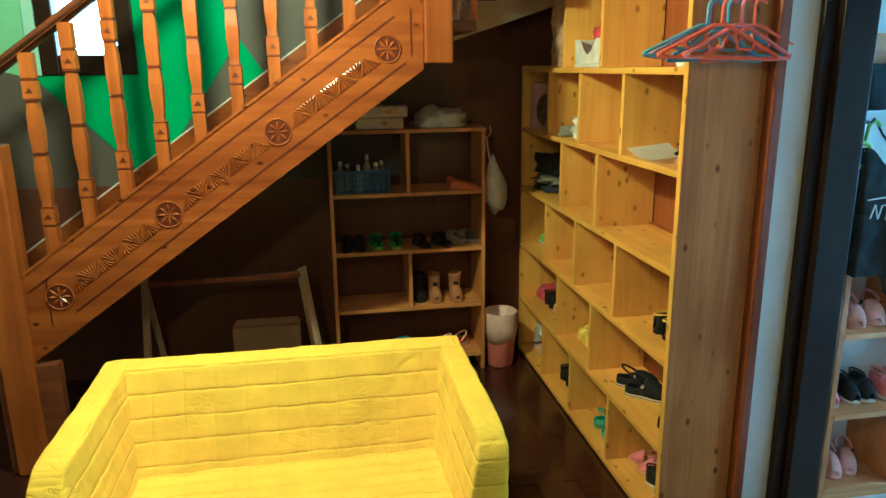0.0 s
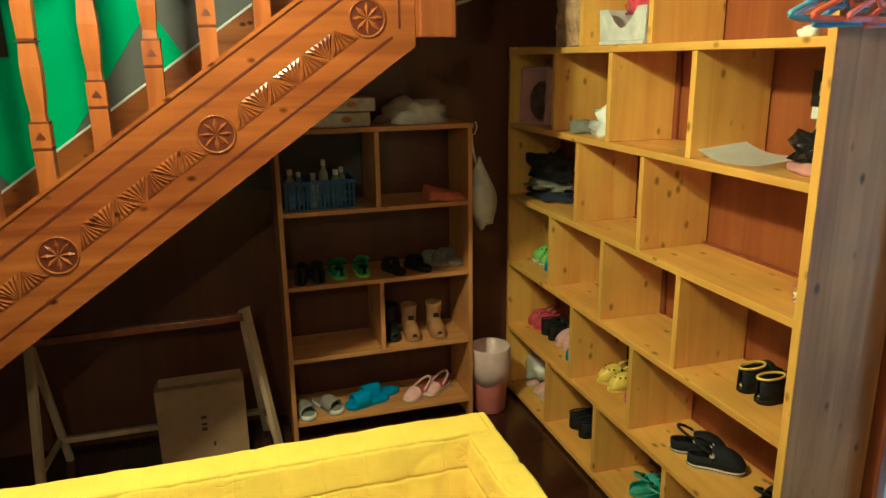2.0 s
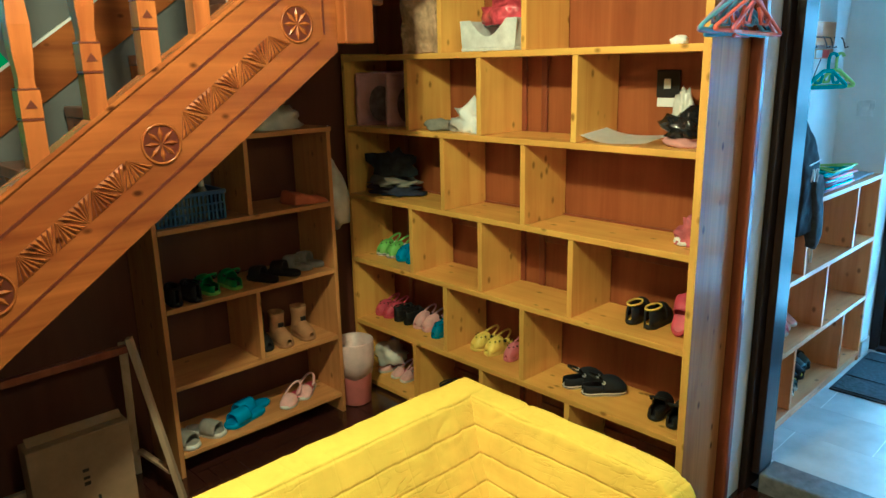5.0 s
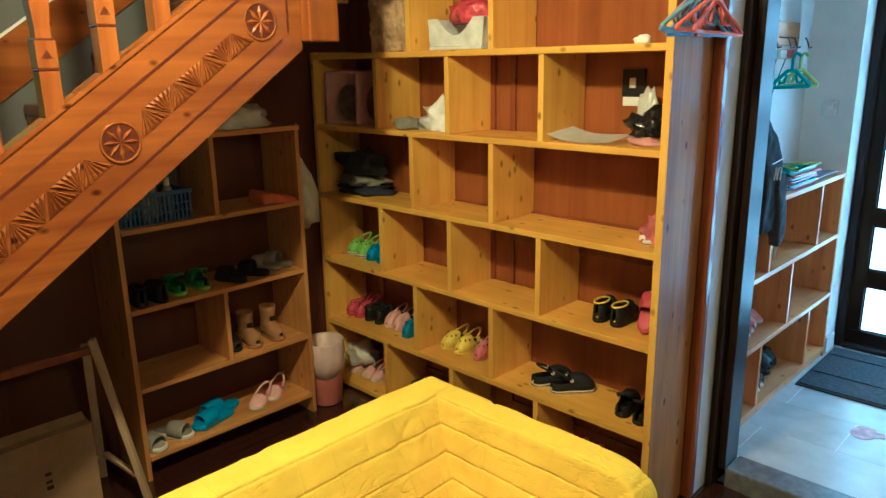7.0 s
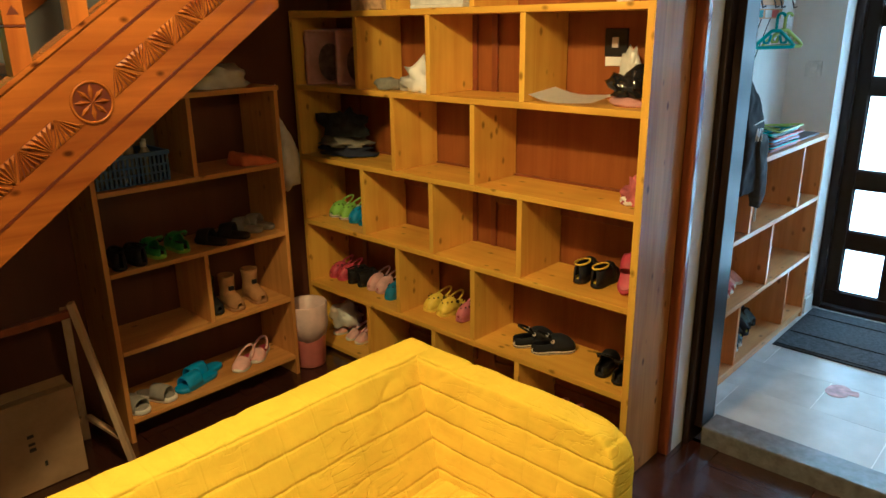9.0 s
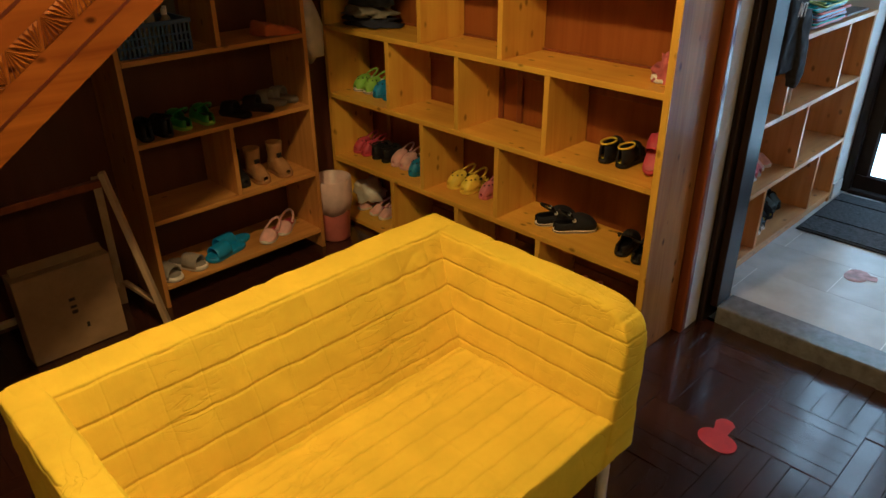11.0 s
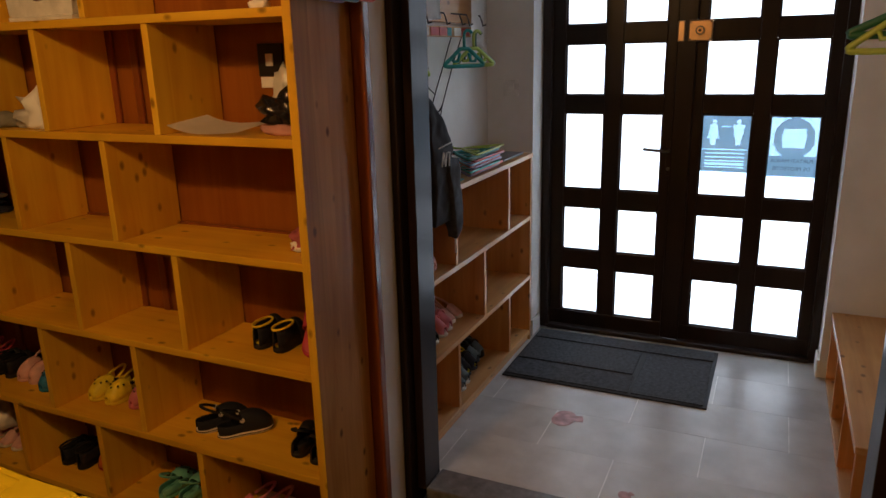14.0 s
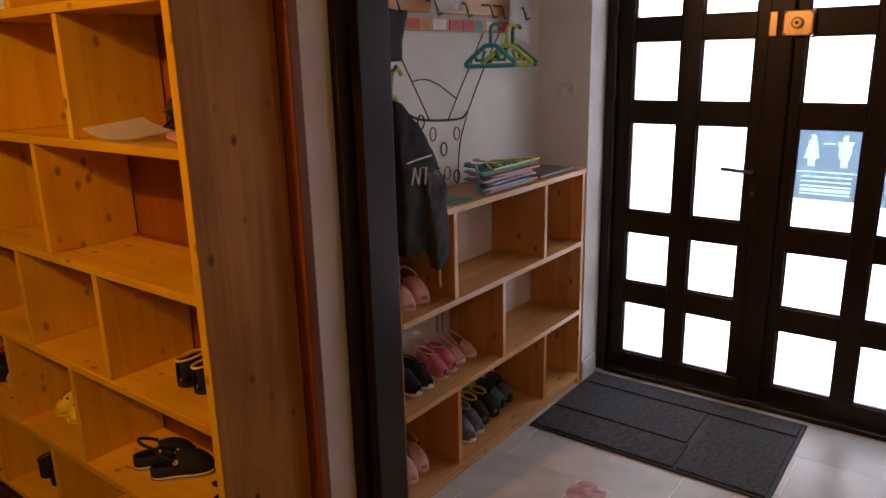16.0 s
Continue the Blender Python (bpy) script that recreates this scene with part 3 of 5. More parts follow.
part("cylinder_core", tube([(DOOR_X - 0.0485, 1.372, 1.636), (DOOR_X - 0.0515, 1.372, 1.636)], 0.014, 16), M_BRASS, lock)
for y in (1.326, 1.416):
    for z in (1.597, 1.673):
        part("screw", tube([(DOOR_X - 0.0355, y, z), (DOOR_X - 0.0375, y, z)], 0.005, 8), M_CHROME, lock)
part("keyway", tube([(DOOR_X - 0.0525, 1.372, 1.636), (DOOR_X - 0.055, 1.372, 1.636)], 0.007, 10), M_BLACK, lock)
keeper = part("lock_keeper", box(DOOR_X - 0.034, DOOR_X, 1.44, 1.472, 1.588, 1.682, 0.005), M_BRASS, door, "polished brass lock keeper")
plate = part("handle_plate", box(DOOR_X - 0.008, DOOR_X, 1.468, 1.496, 0.95, 1.13, 0.003), M_FRAME, door)
part("door_handle", tube([(DOOR_X - 0.006, 1.482, 1.075), (DOOR_X - 0.045, 1.482, 1.075), (DOOR_X - 0.05, 1.51, 1.076), (DOOR_X - 0.05, 1.60, 1.082)], 0.008, 10), M_CHROME, plate, "dark steel lever handle")
part("key_cylinder", tube([(DOOR_X - 0.009, 1.482, 0.985), (DOOR_X - 0.018, 1.482, 0.985)], 0.009, 10), M_CHROME, plate)

# ---- the sofa ----
def quilting(du, dv, u0, v0, depth, axes, seed):
    """Stitched squares with slack cloth between: how far the surface stands out."""
    a, b = axes

    def fn(co, nrm):
        wob = 0.008 * noise.noise(co * 6 + Vector((seed, 0, 0)))
        s = (co[a] - u0 + wob) / du
        t = (co[b] - v0 + wob) / dv
        ds, dt = abs(s - round(s)) * du, abs(t - round(t)) * dv
        groove = 0.75 * math.exp(-(ds / 0.0055) ** 2) + math.exp(-(dt / 0.0048) ** 2)
        crease = abs(noise.noise(Vector((co.x * 7, co.y * 7, co.z * 13)) + Vector((seed, 3, 1))))
        flat = abs(nrm[3 - a - b]) ** 2
        return -depth * min(groove, 1.2) * flat + 0.004 * noise.noise(co * 11 + Vector((0, seed, 0))) + 0.0018 * (abs(math.sin(math.pi * s)) * abs(math.sin(math.pi * t))) ** 0.5 * flat - 0.009 * max(0, 0.16 - crease) * 6 * max(0, noise.noise(co * 3.5 + Vector((seed, 8, 2))))
    return fn


def round_front(bm, y0, z1, r):
    """Rounds the upper front corner of an arm, seen from its side."""
    for v in bm.verts:
        dy, dz = (y0 + r) - v.co.y, v.co.z - (z1 - r)
        if dy > 0 and dz > 0:
            d = math.hypot(dy, dz)
            k = max(dy, dz) / d
            v.co.y, v.co.z = y0 + r - dy * k, z1 - r + dz * k
    return bm


QX0, QX1, QY0, QY1, QZ = -0.785, 0.488, 1.745, 2.535, 0.702
sofa = thing("sofa", (-0.15, 2.14, 0), "small two-seat sofa in a bright yellow quilted cover", "sofa")
part("backrest", slab([(QX0 + 0.02, 2.24, 0.25), (QX1 - 0.02, 2.24, 0.25), (QX1 - 0.02, QY1 - 0.02, 0.25), (QX0 + 0.02, QY1 - 0.02, 0.25),
                       (QX0 + 0.02, 2.43, QZ), (QX1 - 0.02, 2.43, QZ), (QX1 - 0.02, QY1, QZ), (QX0 + 0.02, QY1, QZ)], (180, 16, 72),
                      quilting(0.105, 0.075, 0.02, 0.02, 0.0014, (0, 2), 1), 4), M_YELLOW_BACK, sofa, "", True)
for sgn, xo in ((1, QX1), (-1, QX0)):
    xi_top, xi_low = xo - sgn * 0.085, xo - sgn * 0.15
    a, b = sorted((xi_low, xo - sgn * 0.01))
    c, d = sorted((xi_top, xo))
    part("armrest", round_front(slab([(a, QY0, 0.25), (b, QY0, 0.25), (b, QY1 - 0.03, 0.25), (a, QY1 - 0.03, 0.25),
                          (c, QY0 + 0.003, QZ - 0.006), (d, QY0 + 0.003, QZ - 0.006), (d, QY1 - 0.003, QZ), (c, QY1 - 0.003, QZ)], (14, 110, 72),
                         quilting(0.105, 0.075, 1.80, 0.02, 0.0014, (1, 2), 5 + sgn), 6), QY0 - 0.004, QZ + 0.004, 0.12), M_YELLOW_ARM, sofa, "", True)
part("seat", slab([(QX0 + 0.08, QY0 + 0.004, 0.24), (QX1 - 0.08, QY0 + 0.004, 0.24), (QX1 - 0.08, 2.36, 0.24), (QX0 + 0.08, 2.36, 0.24),
                   (QX0 + 0.08, QY0 + 0.008, 0.395), (QX1 - 0.08, QY0 + 0.008, 0.395), (QX1 - 0.08, 2.36, 0.365), (QX0 + 0.08, 2.36, 0.365)], (160, 84, 22),
                  quilting(0.62, 0.068, 0.02, 1.80, 0.0018, (0, 1), 9), 3), M_YELLOW_SEAT, sofa, "", True)
for x in (QX0 + 0.06, QX1 - 0.06):
    for y in (QY0 + 0.05, QY1 - 0.07):
        part("leg", lathe([(0.014, 0), (0.016, 0.004), (0.016, 0.27)], 14, None, (x, y)), M_WHITEMETAL, sofa, "white painted steel leg", True)
part("front_rail", tube([(QX0 + 0.06, QY0 + 0.05, 0.22), (QX1 - 0.06, QY0 + 0.05, 0.22)], 0.012), M_WHITEMETAL, sofa)

# ---- the stair ----
SLOPE, ST_Y = 0.703, 3.06
def line_z(x):
    return 1.446 + SLOPE * (x + 0.16)


stair = thing("staircase", (-0.4, 3.5, 0), "orange lacquered wooden staircase with carved side board", "staircase", "", "structure")
X_LOW, X_TOP, HALF = -1.222, 0.455, 0.187
ANG = math.atan(SLOPE)
string = part("string_board", prism([(X_LOW, line_z(X_LOW) - HALF), (X_LOW + 0.10, line_z(X_LOW + 0.10) - HALF), (0.455, 1.69), (0.455, 1.955), (0.40, line_z(0.40) + HALF), (X_LOW, line_z(X_LOW) + HALF)], ST_Y, ST_Y + 0.05), M_STAIR_X, stair, "orange lacquered side board with carved rosettes")


def along(u, v, y):
    """A place on the face of the side board: u along the slope from the second rosette, v across it."""
    return (-0.16 + u * math.cos(ANG) - v * math.sin(ANG), y, 1.446 + u * math.sin(ANG) + v * math.cos(ANG))


def on_slope(outline, y0, y1, bm=None):
    pts = [along(u, v, 0) for u, v in outline]
    return prism([(p[0], p[2]) for p in pts], y0, y1, bm)


U0, U1, V = -1.22, 0.70, 0.088
for a, b in (((U0, V), (U1 - 0.03, V)), ((U0 + 0.09, -V), (U1 - 0.10, -V))):
    part("groove", on_slope([(a[0], a[1] - 0.004), (b[0], b[1] - 0.004), (b[0], b[1] + 0.004), (a[0], a[1] + 0.004)], ST_Y - 0.0015, ST_Y + 0.002), M_STAIR_DK, string, "dark routed line")
for x, z0, z1 in ((0.405, line_z(0.405) - 0.10, line_z(0.405) + 0.09), (-1.135, line_z(-1.135) - 0.09, line_z(-1.135) + 0.11)):
    part("groove", box(x - 0.0035, x + 0.0035, ST_Y - 0.0015, ST_Y + 0.002, z0, z1), M_STAIR_DK, string)
PITCH = 0.569
for k in (-2, -1, 0, 1):
    uc = k * PITCH
    ring = [(uc + 0.056 * math.cos(2 * math.pi * i / 28), 0.056 * math.sin(2 * math.pi * i / 28)) for i in range(28)]
    ros = part("rosette", on_slope(ring, ST_Y - 0.002, ST_Y + 0.002), M_STAIR_DK, string, "round carved rosette with eight petals")
    bm = bmesh.new()
    for i in range(8):
        a0 = 2 * math.pi * i / 8 + 0.2
        w, r0, r1 = 0.24, 0.006, 0.049
        tip = along(uc + r1 * math.cos(a0), r1 * math.sin(a0), ST_Y - 0.003)
        root = along(uc, 0, ST_Y - 0.003)
        l = along(uc + 0.62 * r1 * math.cos(a0 + w), 0.62 * r1 * math.sin(a0 + w), ST_Y - 0.0025)
        r = along(uc + 0.62 * r1 * math.cos(a0 - w), 0.62 * r1 * math.sin(a0 - w), ST_Y - 0.0025)
        mid = along(uc + 0.6 * r1 * math.cos(a0), 0.6 * r1 * math.sin(a0), ST_Y - 0.009)
        vs = [bm.verts.new(p) for p in (root, l, tip, r, mid)]
        for p, q in ((0, 1), (1, 2), (2, 3), (3, 0)):
            bm.faces.new((vs[p], vs[q], vs[4]))
    part("petals", bm, M_STAIR_X, ros)
    tube([along(uc + 0.054 * math.cos(2 * math.pi * i / 28), 0.054 * math.sin(2 * math.pi * i / 28), ST_Y - 0.002) for i in range(28)], 0.004, 6, bm := bmesh.new(), True)
    part("rim", bm, M_STAIR_X, ros, "", True)
    if k == 1:
        continue
    for j in range(7):
        uf = uc + 0.075 + j * (PITCH - 0.15) / 7
        wf = (PITCH - 0.15) / 7
        lo, hi = (-0.03, 0.03) if j % 2 else (0.03, -0.03)
        apex = (uf + 0.5 * wf, lo)
        fan = part("carved_fan", on_slope([apex, (uf + 1.35 * wf, hi), (uf - 0.35 * wf, hi)], ST_Y - 0.0015, ST_Y + 0.002), M_STAIR_DK, string, "carved fan")
        bm = bmesh.new()
        for s in range(6):
            f0, f1 = -0.35 + 1.7 * (s / 6 + 0.02), -0.35 + 1.7 * ((s + 1) / 6 - 0.02)
            p0, p1 = (uf + wf * f0, hi), (uf + wf * f1, hi)
            vs = [bm.verts.new(along(*p, y)) for p, y in ((apex, ST_Y - 0.002), (p0, ST_Y - 0.002), (p1, ST_Y - 0.002), ((0.5 * (p0[0] + p1[0]) * 0.8 + apex[0] * 0.2, hi * 0.8 + lo * 0.2), ST_Y - 0.008))]
            for t3 in ((0, 1, 3), (1, 2, 3), (2, 0, 3)):
                bm.faces.new([vs[q] for q in t3])
        part("rays", bm, M_STAIR_X, fan)
# posts, treads, rail
part("newel_post", box(0.457, 0.575, ST_Y - 0.045, ST_Y + 0.075, 1.715, 2.9, 0.006), M_STAIR_Z, stair)
part("newel_post", box(X_LOW - 0.13, X_LOW - 0.001, ST_Y - 0.03, ST_Y + 0.09, 0, 1.42, 0.006), M_STAIR_Z, stair)
# The foot takes the treads' brown, darker than the post above it.
part("newel_foot", box(X_LOW - 0.16, X_LOW + 0.09, ST_Y - 0.012, ST_Y + 0.045, 0, 0.50, 0.006), M_TREAD, stair, "dark brown foot")
RUN = 0.26
for k in range(-2, 9):
    zx = X_LOW + 0.10 + k * RUN
    zz = line_z(zx) + 0.02
    part("tread", box(zx - 0.03, zx + RUN, ST_Y + 0.051, BACK_Y - 0.02, zz - 0.04, zz, 0.006), M_TREAD, stair, "worn brown tread")
    part("riser", box(zx + RUN - 0.025, zx + RUN - 0.001, ST_Y + 0.052, BACK_Y - 0.02, zz + 0.001, zz + RUN * SLOPE - 0.041), M_STAIR_X, stair)
part("skirting", prism([(X_LOW - 0.4, line_z(X_LOW - 0.4) + 0.10), (0.44, line_z(0.44) + 0.10), (0.44, line_z(0.44) + 0.30), (X_LOW - 0.4, line_z(X_LOW - 0.4) + 0.30)], BACK_Y - 0.019, BACK_Y - 0.0065), M_STAIR_X, stair)
part("skirting_cap", prism([(X_LOW - 0.4, line_z(X_LOW - 0.4) + 0.301), (0.44, line_z(0.44) + 0.301), (0.44, line_z(0.44) + 0.312), (X_LOW - 0.4, line_z(X_LOW - 0.4) + 0.312)], BACK_Y - 0.022, BACK_Y - 0.0065), M_WHITE, stair, "narrow white cap strip")
part("cap_rail", prism([(X_LOW + 0.002, line_z(X_LOW) + HALF), (0.42, line_z(0.42) + HALF), (0.42, line_z(0.42) + HALF + 0.014), (X_LOW + 0.002, line_z(X_LOW) + HALF + 0.014)], ST_Y - 0.006, ST_Y + 0.056), M_STAIR_X, stair)
part("underside", prism([(X_LOW + 0.1, line_z(X_LOW + 0.1) - HALF + 0.02), (0.455, 1.72), (0.455, 1.74), (X_LOW + 0.1, line_z(X_LOW + 0.1) - HALF + 0.04)], ST_Y + 0.052, BACK_Y - 0.002), M_DKWALL, stair, "dark brown boarded underside")
def rail_z(x):
    return 1.82 + 0.715 * (x + 1.065)


bm = prism([(X_LOW - 0.06, rail_z(X_LOW - 0.06) - 0.035), (0.458, rail_z(0.458) - 0.035), (0.458, rail_z(0.458) + 0.02), (X_LOW - 0.06, rail_z(X_LOW - 0.06) + 0.02)], ST_Y - 0.01, ST_Y + 0.06)
bmesh.ops.bevel(bm, geom=list(bm.edges), offset=0.014, segments=3, affect="EDGES")
part("handrail", bm, M_TREAD, stair, "dark brown rounded handrail", True)
for i in range(10):
    bx = -1.09 + i * 0.1555
    lo = line_z(bx) + HALF + 0.008
    hi = rail_z(bx) - 0.03
    h = hi - lo
    prof = [(0.028, lo - 0.012), (0.028, lo + 0.13 * h), (0.024, lo + 0.135 * h), (0.029, lo + 0.142 * h), (0.029, lo + 0.225 * h), (0.022, lo + 0.232 * h), (0.021, lo + 0.26 * h),
            (0.027, lo + 0.34 * h), (0.029, lo + 0.42 * h), (0.024, lo + 0.50 * h), (0.020, lo + 0.505 * h), (0.025, lo + 0.512 * h), (0.029, lo + 0.62 * h), (0.027, lo + 0.70 * h), (0.021, lo + 0.765 * h), (0.024, lo + 0.772 * h),
            (0.029, lo + 0.78 * h), (0.029, lo + 0.865 * h), (0.022, lo + 0.872 * h), (0.028, lo + 0.88 * h), (0.028, hi)]
    bal = part("baluster", lathe([(r * 1.22, z) for r, z in prof], 4, None, (bx, ST_Y + 0.025)), M_STAIR_Z, stair, "shaped square baluster with notched blocks")
    for f in (0.155, 0.79):
        zc = lo + f * h
        part("notch", prism([(bx - 0.014, zc + 0.012), (bx + 0.014, zc + 0.012), (bx, zc + 0.034)], ST_Y - 0.001, ST_Y + 0.003), M_STAIR_DK, bal)
    for f in (0.137, 0.229, 0.503, 0.769, 0.869):
        part("ring_groove", box(bx - 0.0255, bx + 0.0255, ST_Y - 0.0005, ST_Y + 0.05, lo + f * h - 0.0022, lo + f * h + 0.0022), M_STAIR_DK, bal)

# ---- the door mat ----
doormat = thing("door_mat", (2.9, 1.64, TILE_Z), "large charcoal ribbed door mat in sections", "door mat")
part("rubber_base", box(2.575, 3.20, 1.175, 2.10, TILE_Z + 0.001, TILE_Z + 0.008, 0.002), M_MATG, doormat)
for x0, x1, y0, y1 in ((2.59, 2.775, 1.51, 2.09), (2.787, 3.06, 1.525, 2.09), (2.59, 3.055, 1.19, 1.497), (3.072, 3.19, 1.19, 2.09)):
    part("carpet_section", box(x0, x1, y0, y1, TILE_Z + 0.0085, TILE_Z + 0.014, 0.003), M_MATC, doormat)


# ---- shoes ----
def colour(name, rgb, rough=0.5, **kw):
    return plain(name, rgb, rough, **kw)


C_BLACK = colour("black rubber", (0.007, 0.007, 0.009), 0.65)
C_NAVY = colour("navy canvas", (0.008, 0.010, 0.019), 0.8)
C_YEL = colour("yellow foam", (0.90, 0.70, 0.02), 0.5)
C_PINK = colour("pink foam", (0.72, 0.22, 0.27), 0.55)
C_RED = colour("raspberry foam", (0.55, 0.06, 0.10), 0.5)
C_PALE = colour("pale pink foam", (0.80, 0.48, 0.46), 0.55)
C_LIME = colour("lime foam", (0.30, 0.62, 0.06), 0.5)
C_TEAL = colour("teal foam", (0.16, 0.50, 0.42), 0.5)
C_BLUE = colour("blue foam", (0.03, 0.24, 0.50), 0.5)
C_SKY = colour("sky blue foam", (0.03, 0.30, 0.70), 0.5)
C_GREY = colour("grey felt", (0.30, 0.28, 0.25), 0.9)
C_TAN = colour("tan suede", (0.36, 0.18, 0.055), 0.85)
C_WHITE = colour("white rubber", (0.74, 0.70, 0.64), 0.5)
C_GREEN = colour("dark green foam", (0.05, 0.30, 0.06), 0.5)
C_ORANGE = colour("orange plastic", (0.80, 0.20, 0.03), 0.4)
C_SLATE = colour("slate blue canvas", (0.10, 0.15, 0.18), 0.75)


def half_width(s, w):
    """Half the width of a sole at s, from heel (0) to toe (1)."""
    return 0.5 * w * (max(0.0, 1 - abs(2 * s - 1) ** 4.5)) ** 0.5 * (0.80 + 0.26 * s - 0.10 * math.sin(math.pi * min(1, max(0, (s - 0.15) / 0.5))))


def sole_mesh(length, w, h):
    n = 16
    pts = [(length * (s - 0.5), half_width(s, w)) for s in (0.5 - 0.5 * math.cos(math.pi * i / n) for i in range(n + 1))]
    ring = pts + [(a, -b) for a, b in pts[-2:0:-1]]
    bm = bmesh.new()
    layers = []
    for z, k in ((0, 0.93), (0.25 * h, 1.0), (0.8 * h, 1.0), (h, 0.95)):
        layers.append([bm.verts.new((a * k, b * k, z)) for a, b in ring])
    for lo, hi in zip(layers, layers[1:]):
        for i in range(len(ring)):
            j = (i + 1) % len(ring)
            bm.faces.new((lo[i], lo[j], hi[j], hi[i]))
    bm.faces.new(layers[0][::-1])
    bm.faces.new(layers[-1])
    return bm


def arch_mesh(length, w, z0, height, s0, s1, opening=0.0, n=14, m=12, thick=0.004):
    """The upper of a shoe from s0 to s1: an arched shell, open on top up to s = opening."""
    bm = bmesh.new()
    rows = []
    for i in range(n + 1):
        s = s0 + (s1 - s0) * i / n
        hw = half_width(min(max(s, 0.015), 0.985), w) * 0.98
        h = height(s)
        rows.append([bm.verts.new((length * (s - 0.5), hw * math.copysign(abs(math.cos(math.pi * j / m)) ** 0.75, math.cos(math.pi * j / m)), z0 + h * math.sin(math.pi * j / m) ** 0.8)) for j in range(m + 1)])
    for i in range(n):
        s = s0 + (s1 - s0) * (i + 0.5) / n
        for j in range(m):
            if s < opening and 3 <= j < m - 3:
                continue
            bm.faces.new((rows[i][j], rows[i + 1][j], rows[i + 1][j + 1], rows[i][j + 1]))
    bmesh.ops.recalc_face_normals(bm, faces=bm.faces)
    bmesh.ops.solidify(bm, geom=list(bm.faces), thickness=thick)
    return bm


def shoe(style, main, sole, lining, label, length=0.165, w=0.068):
    """One shoe with its toe towards +x, standing at the origin."""
    names = {"clog": "clog", "sneaker": "shoe", "slide": "slipper", "boot": "boot", "sandal": "sandal"}
    ob = thing(names[style], (0, 0, 0), label, names[style], "shoes on the shelves")
    sh = 0.018 if style != "slide" else 0.022
    part("sole", sole_mesh(length, w, sh), sole, ob, "", True)
    part("insole", sole_mesh(length * 0.9, w * 0.86, 0.003), lining, ob, "", True).location = (0, 0, sh)
    if style == "clog":
        part("upper", arch_mesh(length, w, sh * 0.8, lambda s: 0.064 * (math.sin(math.pi * min(1, (1.02 - s) / 0.9)) ** 0.6), 0.42, 0.985), main, ob, "", True)
        part("rim", arch_mesh(length, w, sh * 0.8, lambda s: 0.040, 0.015, 0.44, 0.5), main, ob, "", True)
        pts = [(length * (0.42 - 0.5 + 0.0) - 0.055 * math.sin(a) * 1.0, half_width(0.45, w) * math.cos(a), sh + 0.045 + 0.030 * math.sin(a)) for a in (math.pi * i / 10 for i in range(11))]
        part("strap", tube(pts, 0.005, 6), lining if main is C_NAVY else main, ob, "", True)
        for sgn in (1, -1):
            hw = half_width(0.45, w)
            part("rivet", tube([(-0.08 * length, sgn * hw * 0.90, sh + 0.042), (-0.08 * length, sgn * (hw * 0.90 + 0.007), sh + 0.042)], 0.008, 10), sole if sole is C_WHITE else C_BLACK, ob)
        if sole is C_WHITE:
            part("sole_stripe", sole_mesh(length * 1.012, w * 1.025, 0.004), C_BLACK, ob).location = (0, 0, 0.006)
        for k, (px, py) in enumerate(() if main in (C_PALE, C_NAVY, C_BLACK) else ((0.25, 0.3), (0.25, -0.3), (0.33, 0.0), (0.14, 0.42), (0.14, -0.42))):
            hz = sh * 0.8 + 0.064 * (math.sin(math.pi * min(1, (1.02 - (px + 0.5)) / 0.9)) ** 0.6) * (1 - (py * 1.25) ** 2) ** 0.5
            part("vent_hole", lathe([(0.0035, hz - 0.004), (0.0035, hz + 0.0015)], 8, None, (px * length, py * w)), C_BLACK, ob)
    elif style == "sneaker":
        part("upper", arch_mesh(length, w, sh * 0.8, lambda s: 0.075 if s < 0.45 else 0.075 - 0.045 * (s - 0.45) / 0.55, 0.012, 0.985, 0.55), main, ob, "", True)
        part("collar", tube([(length * (0.27 - 0.5) + 0.27 * length * math.cos(a), half_width(0.3, w) * 0.82 * math.sin(a), sh + 0.060) for a in (2 * math.pi * i / 18 for i in range(18))], 0.004, 6, None, True), lining, ob, "", True)
        part("fastening_strap", arch_mesh(length, w * 1.03, sh * 0.85, lambda s: 0.066, 0.56, 0.68, 0, 4), sole if sole is not C_WHITE else main, ob, "", True)
    elif style == "slide":
        part("band", arch_mesh(length, w * 1.04, sh * 0.6, lambda s: 0.056 - 0.03 * max(0, s - 0.6), 0.46, 0.84, 0, 8), main, ob, "", True)
    elif style == "sandal":
        part("toe_cover", arch_mesh(length, w * 1.02, sh * 0.7, lambda s: 0.042 * (1.05 - s) / 0.4 if s > 0.65 else 0.042, 0.60, 0.97, 0, 8), main, ob, "", True)
        part("heel_strap", tube([(length * (0.6 - 0.5) - 0.10 * length - 0.42 * length * math.sin(a), half_width(0.4, w) * math.cos(a), sh + 0.02 + 0.030 * math.sin(a)) for a in (math.pi * i / 10 for i in range(11))], 0.006, 6), main, ob, "", True)
    else:
        part("foot", arch_mesh(length, w, sh * 0.8, lambda s: 0.075 if s < 0.5 else 0.075 - 0.05 * (s - 0.5) / 0.5, 0.012, 0.985, 0.3), main, ob, "", True)
        bm = bmesh.new()
        prof = [(0.034, 0.06), (0.033, 0.09), (0.036, 0.13), (0.038, 0.15), (0.034, 0.15), (0.030, 0.10)]
        rings = [[bm.verts.new((-0.18 * length + r * 1.15 * math.cos(2 * math.pi * i / 16), r * math.sin(2 * math.pi * i / 16), z)) for i in range(16)] for r, z in prof]
